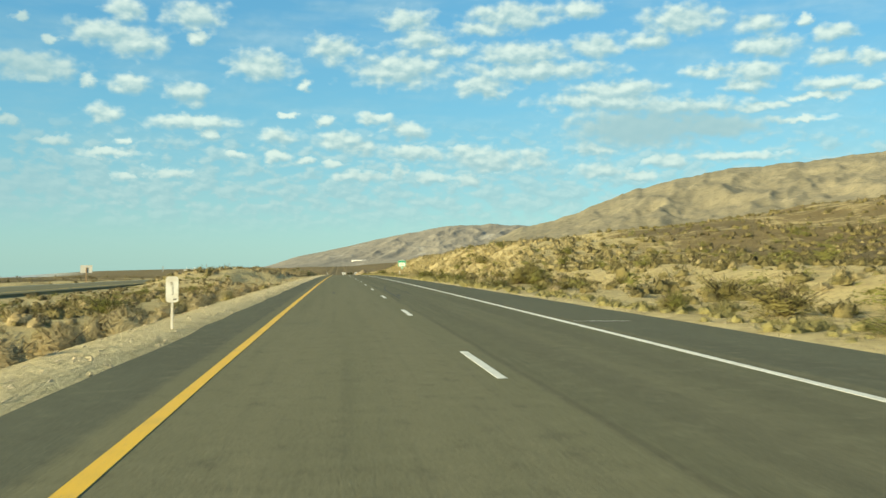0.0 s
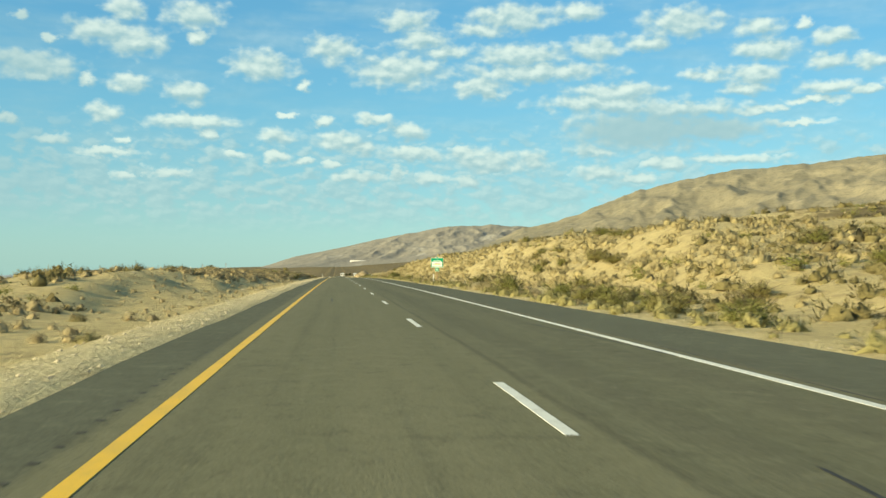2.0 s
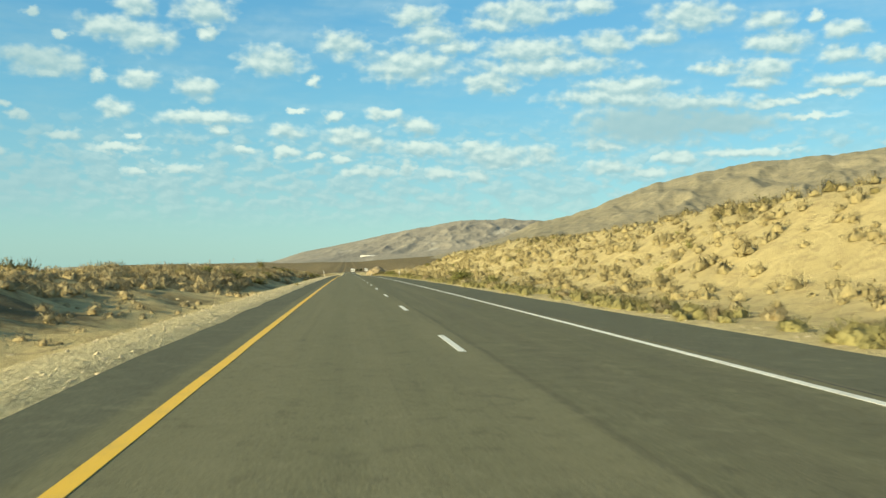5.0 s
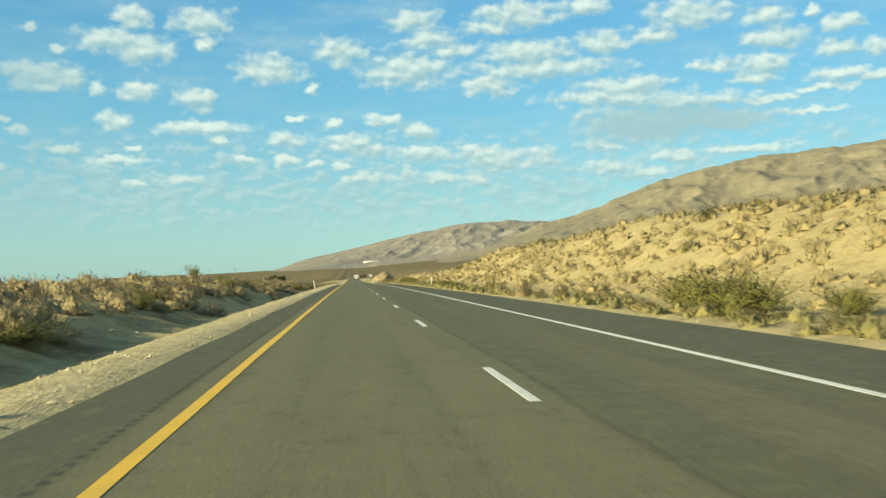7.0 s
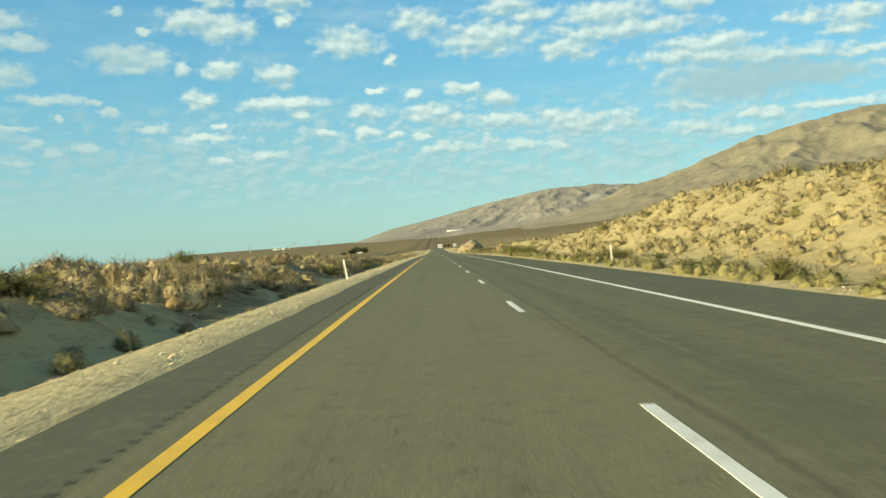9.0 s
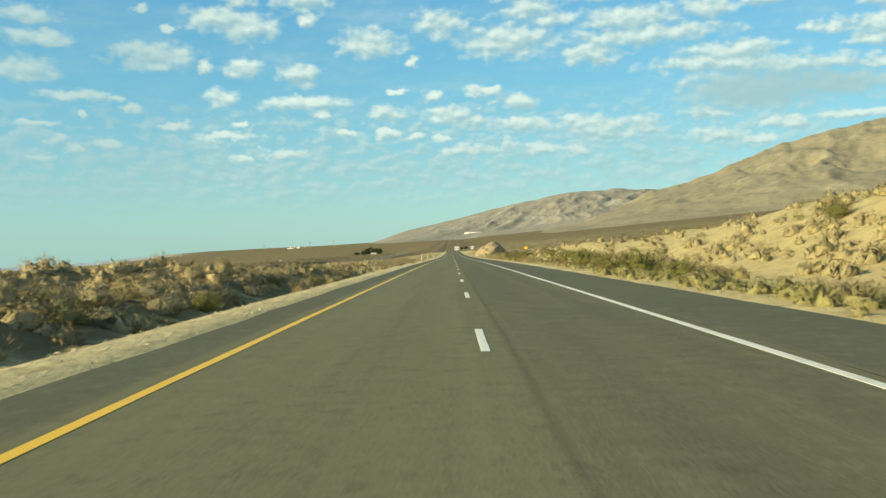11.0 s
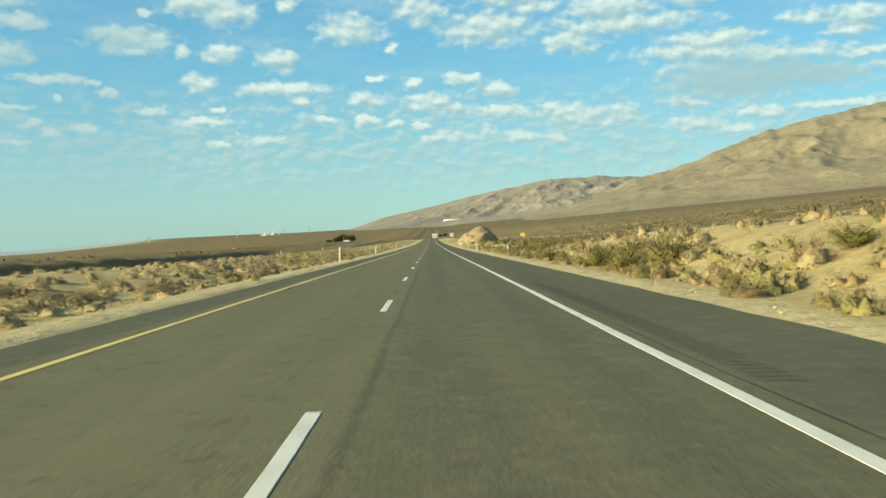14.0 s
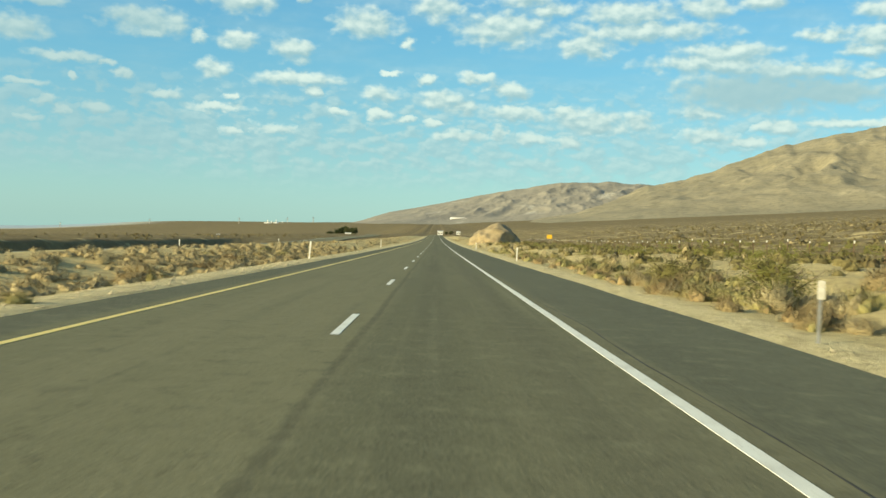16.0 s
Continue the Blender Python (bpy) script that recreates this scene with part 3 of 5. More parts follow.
def sheet(name, X, Y, Z, mat, parent=None, soft=True):
    n, m = X.shape
    idx = np.arange(n * m).reshape(n, m)
    quads = np.stack([idx[:-1, :-1], idx[:-1, 1:], idx[1:, 1:], idx[1:, :-1]], -1).reshape(-1, 4)
    return raw(name, np.stack([X, Y, Z], -1).reshape(-1, 3), quads, mat, parent, soft)


def ribbon(name, mid, width, ys, zf, lift, mat, parent=None, thick=0.004, jitter=0.0, seed=0):
    """A band along the road with a little thickness: mid and width may be functions of y."""
    r = np.random.RandomState(seed)
    ys = np.asarray(ys, float)
    c = mid(ys) if callable(mid) else np.full(len(ys), float(mid))
    w = (width(ys) if callable(width) else np.full(len(ys), float(width))) / 2
    j = r.uniform(-jitter, jitter, (2, len(ys)))
    rows = []
    for x, dz in ((c - w + j[0] - 0.004, -thick), (c - w + j[0], 0), (c + w + j[1], 0), (c + w + j[1] + 0.004, -thick)):
        rows.append(np.stack([x, ys, zf(x, ys) + lift + dz], -1))
    v = np.stack(rows, 1)
    return sheet(name, v[..., 0], v[..., 1], v[..., 2], mat, parent, False)


def flat_z(x, y):
    return road_z(y) + 0.0 * x


def build_ground():
    xs = np.concatenate([np.arange(-46, -18, 1.4), np.arange(-18, -5.2, 0.45), np.arange(-5.1, 6.8, 2.3), np.arange(6.85, 16, 0.5), np.arange(16, 34, 0.9), np.arange(34, 64, 1.5)])
    far = 1.5 * np.cumprod(np.full(68, 1.085))
    xs = np.concatenate([-46 - np.cumsum(far)[::-1], xs, 63 + np.cumsum(far)])
    ys = axis(-260, 4900, -60, 640, 1.3, 1.075)
    X, Y = np.meshgrid(xs, ys)
    g = sheet("ground", X, Y, ground_z(X, Y), GROUND)
    tagged(g, "pale desert sand with gravel and brown scrub", "ground", kind="structure")
    for key, val in (("cover", cover(X, Y)), ("gravel", np.where(X < 0, 1 - smooth(6.4, 7.2, -X), 1 - smooth(7.0, 7.5, X) * (1 - smooth(400, 430, Y)) - smooth(7.9, 8.6, X) * smooth(400, 430, Y)) * (1 - smooth(1250, 1450, Y))), ("lake", lake(X, Y))):
        at = g.data.attributes.new(key, "FLOAT", "POINT")
        at.data.foreach_set("value", val.ravel().astype(np.float32))


def build_road():
    ys = np.concatenate([np.arange(-80, 700, 3.0), np.arange(700, 1490, 10.0)])
    xs = np.array([-5.12, -5.05, -3.6, 0.0, 3.6, 6.68, 6.78])
    X, Y = np.meshgrid(xs, ys)
    X = X.copy()
    r = np.random.RandomState(5)
    for col in (0, 5):
        j = r.uniform(-0.07, 0.07, len(ys))
        X[:, col] += j
        X[:, col + 1] += j
    Z = road_z(Y)
    Z[:, 0] -= 0.09
    Z[:, 6] -= 0.09
    road = sheet("road", X, Y, Z, ASPHALT, None, False)
    tagged(road, "two-lane grey asphalt carriageway with paved shoulders", "road", kind="structure")
    for name, at, mat, lab in (("yellow_edge_line", -3.66, YELLOW, "solid yellow painted edge line"), ("white_edge_line", 3.66, WHITE, "solid white painted edge line")):
        ribbon(name, at, (lambda y, n=name: 0.155 - 0.03 * smooth(330, 440, y) * (n[0] == "y")), np.arange(-78, 1455, 3.0), flat_z, 0.006, mat, road, 0.004, 0.008, 3)["label"] = lab
    for k in range(-6, 98):
        y0 = 11.35 + 14.63 * k
        ribbon("lane_dash", 0.0, 0.125, np.linspace(y0, y0 + 3.66, 9), flat_z, 0.006, WHITE, road, 0.004, 0.003, k + 50)
    # sealed joints, skid marks and stains, and one cast shadow painted in sealer colour
    wob = lambda x0, s, seed: (lambda y: x0 + 0.05 * waves(y * 0, y, s, seed))
    brk = lambda w, seed: (lambda y: np.clip(w * (0.35 + 1.2 * waves(y * 0, y, 5, seed) * (0.5 + 0.5 * waves(y * 0, y, 31, seed + 1))), 0.002, 0.12))
    ribbon("shoulder_joint", wob(3.97, 11, 10), brk(0.028, 11), np.arange(30, 640, 0.8), flat_z, 0.004, TAR_AND_SHADOW, road, 0.003, 0.012, 10)["label"] = "black crack beside the white line"
    for n, (x0, y0, x1, y1, bend, w) in enumerate([
            (1.45, 68.5, 0.70, 56.0, -0.12, 0.055), (0.70, 56.0, 0.60, 40.0, -0.02, 0.075), (1.74, 53.4, 1.54, 46.5, 0.03, 0.035), (-2.32, 50.2, -2.29, 47.7, 0.02, 0.085), (-2.26, 106.3, -2.20, 101.0, 0.04, 0.035),
            (0.86, 46.4, 0.80, 43.5, 0.03, 0.12), (2.9, 86, 3.6, 77, 0.2, 0.045), (-3.53, 475.3, -3.45, 476.0, 0.0, 0.11), (0.02, 471.6, 0.03, 472.2, 0.0, 0.06), (-3.60, 389.8, -3.56, 390.5, 0.0, 0.07),
            (0.9, 131, 1.1, 127, 0.0, 0.04), (0.22, 411.6, 0.24, 412.0, 0.0, 0.05), (0.24, 422.0, 0.25, 422.7, 0.0, 0.06), (2.2, 200, 2.5, 190, -0.1, 0.03)]):
        t = np.linspace(0, 1, 24)
        px, py = x0 + (x1 - x0) * t + bend * 4 * t * (1 - t) * (1 - t), y0 + (y1 - y0) * t
        ribbon("tar_streak", (lambda y, a=py[::-1], b=px[::-1]: np.interp(y, a, b)), w, py[::-1], flat_z, 0.005, TAR_AND_SHADOW, road, 0.003, 0.012, 70 + n)
    # the line at 281 is a post's cast shadow, painted as a dark band
    for n, (xa, xb, y) in enumerate([(0.9, 2.3, 276.0), (-4.9, -3.9, 281.0)]):
        yy = np.linspace(y - 0.025, y + 0.025, 4)
        v = ribbon("cross_crack", (xa + xb) / 2, xb - xa, yy, flat_z, 0.005, TAR_AND_SHADOW, road, 0.003, 0.02, 90 + n)
    ribbon("shoulder_tick", 4.66, 1.46, np.linspace(23.15, 23.25, 3), flat_z, 0.006, WHITE, road, 0.004)["label"] = "thin white line across the shoulder"
    # rumble strip beside the yellow line: flat dark quads, the grooves' shade in their colour
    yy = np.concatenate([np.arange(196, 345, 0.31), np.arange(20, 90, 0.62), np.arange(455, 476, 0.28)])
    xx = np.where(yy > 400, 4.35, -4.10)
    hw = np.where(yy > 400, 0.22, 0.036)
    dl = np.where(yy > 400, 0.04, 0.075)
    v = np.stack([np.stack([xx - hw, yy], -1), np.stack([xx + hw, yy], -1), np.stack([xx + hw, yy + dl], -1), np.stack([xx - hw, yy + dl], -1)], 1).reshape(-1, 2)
    g = raw("rumble_strip", np.c_[v, road_z(v[:, 1]) + 0.004], np.arange(len(v)).reshape(-1, 4), GROOVE_SHADE, road)
    g["kind"] = "stuff"
    # the other carriageway
    ys = np.concatenate([np.arange(-120, 800, 8.0), np.arange(800, 1290, 16.0)])
    o = ribbon("opposite_road", oppo_x, 10.6, ys, oppo_z, 0.12, OLD_ASPHALT, None, 0.35, 0.15, 4)
    tagged(o, "grey asphalt carriageway beyond the brush median", "road", kind="structure")
    ribbon("white_edge_line", lambda y: oppo_x(y) - 3.9, 0.15, ys, oppo_z, 0.128, WHITE, o)
    ribbon("yellow_edge_line", lambda y: oppo_x(y) + 3.6, 0.15, ys, oppo_z, 0.128, YELLOW, o)


def range_mesh(name, mat, label, crest, near, far, az0, az1, rough, seed, cols, rows, spur, rag):
    """A mountain range as a relief round the plain: crest gives its height in degrees by heading."""
    az = np.radians(np.linspace(az0, az1, cols))
    t = np.linspace(0, 1.25, rows)
    A, T = np.meshgrid(az, t)
    R = near + (far - near) * T
    X, Y = R * np.sin(A), 255 + R * np.cos(A)
    deg = np.interp(np.degrees(az), [c[0] for c in crest], [c[1] for c in crest])
    H = far * np.tan(np.radians(deg))[None, :] + 0 * T
    rim = np.array([noise.fractal((math.degrees(a) * 0.9, seed, 1.5), 0.9, 2.1, 5) for a in az])
    H = H + far * rag * (smooth(0.8, 2.4, deg) * rim)[None, :] * smooth(0.55, 0.95, T)
    foot = ground_z(X, Y)
    up = np.where(T <= 1, np.clip(T, 0, 1) ** 1.25, 1 - 1.6 * (T - 1))
    Z = foot * (1 - smooth(0.0, 0.5, T)) + H * up * smooth(0.0, 0.15, T) + foot * smooth(0, 0.5, T) * (1 - np.clip(T, 0, 1)) - 4 * (1 - smooth(0, 0.05, T))
    lean = radians(24)
    across, along = X * math.cos(lean) - Y * math.sin(lean), X * math.sin(lean) + Y * math.cos(lean)
    n1 = 0
    for k, stretch, amp in ((1.0, 3.4, 1.0), (2.1, 2.4, 0.5), (4.6, 1.7, 0.2)):
        q = np.array([noise.ridged_multi_fractal((u * k + 0.35 * noise.noise((u, v * 0.8, 7.0)), v * k / stretch, seed + k), 1.0, 2.1, 2, 1.0, 1.6) for u, v in zip((across / spur).ravel(), (along / spur).ravel())]).reshape(X.shape)
        n1 = n1 + amp * (q - q.mean()) / (q.std() + 1e-6)
    Z = Z + n1 * rough * H * smooth(0.03, 0.4, T) * (1 - 0.86 * smooth(0.7, 0.99, T))
    low = smooth(0.0, 0.6, deg)[None, :]
    Z = foot + low * (Z - foot) - 6 * (1 - low)
    ob = sheet(name, X, Y, Z, mat)
    return tagged(ob, label, "mountain", kind="structure")


def build_mountains():
    range_mesh("mountain_range", HAZED_ROCK, "far bare tan mountain range with eroded gullies",
               [(-9, 0.0), (-5.3, 0.12), (-3.0, 0.53), (0.1, 1.18), (3.6, 2.0), (7.1, 2.62), (9.8, 2.75), (12.2, 2.65), (16, 2.5), (24, 2.2)],
               3300, 4400, -9, 24, 0.027, 3.3, 480, 70, 135.0, 0.0009)
    range_mesh("foothill_range", HILL_ROCK, "bare sandy brown foothills rising behind the scrub plain",
               [(3, 0.0), (5, 0.3), (8, 0.95), (10, 1.9), (12, 2.55), (14, 3.0), (17.0, 4.1), (19.3, 5.0), (21.3, 5.4), (23, 5.75), (25.2, 6.1), (28.5, 6.35), (32, 6.7), (40, 7.6), (55, 7.0), (75, 5.0)],
               2100, 4250, 3, 75, 0.023, 9.1, 560, 84, 250.0, 0.002)


build_ground()
build_road()
build_mountains()

# ---- brush ----
def lumpy(rng, n, lumps):
    """Directions over a dome and a radius for each, raised round some lumps."""
    z = rng.uniform(-0.05, 1.0, n)
    a = rng.uniform(0, 6.2832, n)
    s = np.sqrt(np.clip(1 - z * z, 0, 1))
    d = np.stack([s * np.cos(a), s * np.sin(a), z], -1)
    return d, lump_radius(d, lumps)


def lump_radius(d, lumps):
    r = np.full(len(d), 0.74)
    for c, w in lumps:
        r = np.maximum(r, 0.74 + 0.30 * w * np.exp(-((d - c) ** 2).sum(-1) / 0.16))
    return r


def tuft_arrays(seed, blades, length, width, up, core=(9, 4), full=0.8, deep=0.45):
    """A dome of thin blades round a twiggy core: half a metre in radius, unit height; shaded as one soft dome."""
    rng = np.random.RandomState(seed)
    lumps = []
    for _ in range(9):
        c = rng.normal(size=3)
        c[2] = abs(c[2]) * 0.8
        lumps.append((c / np.linalg.norm(c), rng.uniform(0.4, 1.2)))
    d, r = lumpy(rng, blades, lumps)
    tip = d * (r * (1.14 - deep * rng.uniform(0, 1, blades) ** 1.3))[:, None]
    tang = np.array([0, 0, 0.5 + up]) + rng.normal(scale=0.6, size=(blades, 3))
    tang -= (tang * d).sum(1)[:, None] * d
    tang /= np.linalg.norm(tang, axis=1)[:, None] + 1e-9
    grow = 0.85 * d + 0.6 * tang + rng.normal(scale=0.22, size=(blades, 3))
    base = tip - grow * (length * rng.uniform(0.6, 1.4, blades))[:, None]
    side = np.cross(grow, d + rng.normal(scale=0.25, size=(blades, 3)))
    side /= np.linalg.norm(side, axis=1)[:, None] + 1e-9
    side *= (width * rng.uniform(0.6, 1.4, blades))[:, None]
    turned = (np.cross(2 * side, tip - base) * d).sum(1) < 0
    side[turned] *= -1
    V = np.stack([base - side, base + side, tip], 1).reshape(-1, 3)
    soft = d + np.array([0, 0, 0.25]) + rng.normal(scale=0.16, size=(blades, 3))
    N = np.repeat(soft / np.linalg.norm(soft, axis=1)[:, None], 3, 0)
    F = np.arange(len(V)).reshape(-1, 3)
    if core:
        nu, nv = core
        uu, vv = np.meshgrid(np.linspace(0, 6.2832, nu + 1)[:-1], np.linspace(0.0, 1.35, nv))
        cd = np.stack([np.cos(uu) * np.cos(vv), np.sin(uu) * np.cos(vv), np.sin(vv)], -1).reshape(-1, 3)
        cv = cd * (lump_radius(cd, lumps) * full * rng.uniform(0.5, 1.3, len(cd)))[:, None]
        cd = cd + rng.normal(scale=0.45, size=cd.shape)
        cd /= np.linalg.norm(cd, axis=1)[:, None]
        idx = np.arange(nu * nv).reshape(nv, nu)
        cf = []
        for i in range(nv - 1):
            for j in range(nu):
                a, b, c, e = idx[i, j], idx[i, (j + 1) % nu], idx[i + 1, (j + 1) % nu], idx[i + 1, j]
                cf += [(a, b, c), (a, c, e)]
        for j in range(1, nu - 1):
            cf.append((idx[-1, 0], idx[-1, j], idx[-1, j + 1]))
        F = np.concatenate([F, np.array(cf) + len(V)])
        V, N = np.concatenate([V, cv]), np.concatenate([N, cd])
    V = V * np.array([0.5, 0.5, 0.95])
    V[:, 2] = np.maximum(V[:, 2], -0.03)
    return V, F, N


def creosote_arrays(seed, stems, clusters, leaves, size):
    """An open shrub: stems fanning from one root and small leaves in clusters along them."""
    rng = np.random.RandomState(seed)
    ends = []
    for k in range(stems):
        a, t = rng.uniform(0, 6.2832), rng.uniform(0.05, 0.62) ** 0.8
        ends.append((0.5 * t / 0.62 * math.cos(a), 0.5 * t / 0.62 * math.sin(a), rng.uniform(0.6, 1.0) * (1 - 0.35 * t)))
    ends = np.array(ends)
    k = rng.randint(0, stems, clusters)
    f = rng.uniform(0.22, 1.0, clusters)
    c = ends[k] * f[:, None] ** np.array([1.25, 1.25, 0.9]) + rng.normal(scale=0.045, size=(clusters, 3))
    # half of the clusters round off the crown between the stems
    half = clusters // 2
    d = rng.normal(size=(half, 3))
    d[:, 2] = np.abs(d[:, 2]) + 0.15
    d /= np.linalg.norm(d, axis=1)[:, None]
    c[:half] = d * (rng.uniform(0.55, 1.0, half) * (0.82 + 0.18 * np.sin(5 * np.arctan2(d[:, 1], d[:, 0]) + seed)))[:, None] * np.array([0.47, 0.47, 0.82])
    p = np.repeat(c, leaves, 0) + rng.normal(scale=0.055, size=(clusters * leaves, 3)) * np.array([1, 1, 0.85])
    n = len(p)
    q = p - np.array([0, 0, 0.3])
    q = q / np.linalg.norm(q, axis=1)[:, None] + rng.normal(scale=0.4, size=q.shape)
    q /= np.linalg.norm(q, axis=1)[:, None]
    u = rng.normal(size=(n, 3))
    u -= 0.85 * (u * q).sum(1)[:, None] * q
    u /= np.linalg.norm(u, axis=1)[:, None]
    w = np.cross(q, u)
    w /= np.linalg.norm(w, axis=1)[:, None]
    s = (size * rng.uniform(0.6, 1.4, n))[:, None]
    V = np.stack([p - u * s, p + w * s * 0.55, p + u * s], 1).reshape(-1, 3)
    V[:, 2] = np.maximum(V[:, 2], 0.02)
    flip = (np.cross(V[1::3] - V[::3], V[2::3] - V[::3]) * q).sum(1) < 0
    F = np.arange(len(V)).reshape(-1, 3)
    F[flip] = F[flip][:, ::-1]
    return V, F, np.repeat(q, 3, 0), ends


def stems_part(parent, ends, r0, seed):
    rng = np.random.RandomState(seed)
    bm = bmesh.new()
    for e in ends:
        mid = (e[0] * 0.38 + rng.normal(0, 0.02), e[1] * 0.38 + rng.normal(0, 0.02), e[2] * 0.5)
        rod(bm, (e[0] * 0.05, e[1] * 0.05, -0.06), mid, r0, r0 * 0.7, 4)
        rod(bm, mid, tuple(e), r0 * 0.7, r0 * 0.25, 3)
    return part("branchwork", bm, BARK, parent)


def bush_kind(name, label, category, group, mat, seed, spec):
    """The first bush of a kind, waiting at the far end of the verge; the others are copies."""
    e = thing(name, label, category, Matrix(), group)
    if spec[0] == "shrub":
        V, F, N, ends = creosote_arrays(seed, *spec[1:])
        stems_part(e, ends, 0.014, seed)
    else:
        V, F, N = tuft_arrays(seed, *spec[1:])
        rng = np.random.RandomState(seed)
        a = rng.uniform(0, 6.2832, 8)
        ends = np.stack([0.32 * np.cos(a), 0.32 * np.sin(a), rng.uniform(0.3, 0.7, 8)], -1)
        stems_part(e, ends, 0.012, seed)
    raw("foliage", V, F, mat, e, True, N)
    return e


RABBIT, CREO, GREENS, RUSSET = [], [], [], []
for s in range(4):
    RABBIT.append(bush_kind("rabbitbrush", "rounded tan dry rabbitbrush on sandy ground", "bush", "dry brush along the road", DRY, 100 + s, ("tuft", 720, 0.26, 0.0135, 0.6, (10, 4), 0.62)))
    CREO.append(bush_kind("creosote_bush", "open dark green creosote bush with thin grey stems", "bush", "green bushes along the road", CREOSOTE, 200 + s, ("shrub", 20 + 3 * s, 190, 22, 0.026)))
for s in range(2):
    GREENS.append(bush_kind("green_tuft", "low pale yellow-green brush beside the gravel verge", "bush", "pale tufts along the verge", PALE, 300 + s, ("tuft", 720, 0.34, 0.013, 1.0, (9, 4), 0.56)))
    RUSSET.append(bush_kind("russet_bush", "low russet dry brush beside the gravel verge", "bush", "russet brush along the verge", RUSTY, 400 + s, ("tuft", 720, 0.26, 0.0135, 0.6, (10, 4), 0.62)))
USED = set()


def plant(kind, n, x, y, wide, high, turn, sink=0.04):
    src = kind[n % len(kind)]
    z = float(ground_z(x, y)) - sink * high
    m = pose(x, y, z, 0, 0, turn) @ Matrix.Diagonal((wide, wide * 0.93, high, 1))
    if src.name not in USED:
        USED.add(src.name)
        src.matrix_basis = m
        return src
    c = copy_thing(src, pose(0, 0, 0))
    c.matrix_basis = m
    return c


def set_bushes():
    """Bushes that stand out: kind, x, y, width, height."""
    for n, (k, x, y, w, h) in enumerate([
            (CREO, 12.8, 68.0, 2.6, 1.7), (CREO, 8.6, 28.2, 0.9, 0.95), (CREO, 10.2, 24.4, 2.6, 1.25), (CREO, 12.6, 34.0, 2.4, 1.3), (CREO, 14.2, 23.5, 2.6, 1.2),
            (RABBIT, 9.2, 64.6, 2.0, 1.15), (RABBIT, 8.2, 66.0, 1.6, 0.9), (CREO, 8.8, 62.6, 2.2, 0.85), (CREO, 11.4, 68.6, 2.2, 1.9), (CREO, 8.2, 68.6, 1.3, 0.75)]):
        plant(k, n, x, y, w, h, n * 47)
    for n, (k, x, y, w, h) in enumerate([
            (CREO, 9.0, 86.0, 2.0, 1.0), (CREO, 10.5, 104.0, 2.6, 1.2), (CREO, 8.6, 96.6, 1.5, 0.9), (CREO, 9.2, 94.2, 1.6, 0.95), (CREO, 9.4, 104.5, 2.0, 0.9),
            (CREO, 10.6, 113.8, 2.6, 1.3), (GREENS, 8.3, 126.8, 1.8, 0.75), (CREO, 10.7, 130.6, 2.0, 1.3), (CREO, 11.0, 149.0, 1.6, 0.8), (CREO, 12.2, 156.0, 2.6, 1.1),
            (GREENS, 9.0, 152.4, 1.5, 0.6), (GREENS, 9.6, 150.8, 1.6, 0.55)]):
        plant(k, n, x, y, w, h, 20 + n * 61)
    for n, (k, x, y, w, h) in enumerate([
            (CREO, 21.6, 167.6, 1.5, 1.0), (CREO, 28.3, 164.0, 1.9, 1.5), (CREO, 18.0, 150.8, 1.3, 0.9), (CREO, 15.5, 171.3, 2.0, 1.0), (CREO, 26.4, 200.3, 2.0, 1.4),
            (CREO, 22.6, 138.8, 1.6, 0.9), (CREO, 8.9, 245.2, 2.6, 1.6), (CREO, 9.5, 249.0, 3.2, 1.75), (CREO, 10.2, 253.6, 3.0, 1.65), (CREO, 12.2, 246.0, 2.0, 1.1),
            (GREENS, 8.2, 239.2, 1.7, 0.65), (GREENS, 8.4, 244.4, 1.6, 0.6), (GREENS, 8.2, 252.6, 1.7, 0.6), (GREENS, 8.3, 248.0, 1.4, 0.55)]):
        plant(k, n, x, y, w, h, 35 + n * 53)
    for n, (k, x, y, w, h) in enumerate([
            (CREO, 18.6, 395.5, 1.9, 1.3), (CREO, 20.3, 381.0, 1.7, 1.2), (CREO, 9.6, 398.6, 3.2, 1.6), (CREO, 10.2, 404.0, 2.6, 1.5), (CREO, 9.2, 388.5, 2.2, 1.2),
            (CREO, 10.2, 432.2, 2.8, 1.7), (CREO, 10.8, 438.4, 2.6, 1.6), (CREO, 10.0, 421.9, 2.6, 1.6), (CREO, 10.9, 420.3, 2.4, 1.5), (CREO, 10.3, 427.6, 2.6, 1.6), (CREO, 11.6, 434.5, 2.8, 1.7), (RABBIT, 8.6, 429.5, 1.5, 0.7),
            (RUSSET, 8.6, 424.0, 1.5, 0.6), (CREO, 9.2, 485.6, 3.0, 1.35), (CREO, 10.4, 489.6, 2.4, 1.2), (RUSSET, 8.6, 481.4, 1.2, 0.5), (RUSSET, 8.7, 477.4, 1.1, 0.55)]):
        plant(k, n, x, y, w, h, 15 + n * 71)
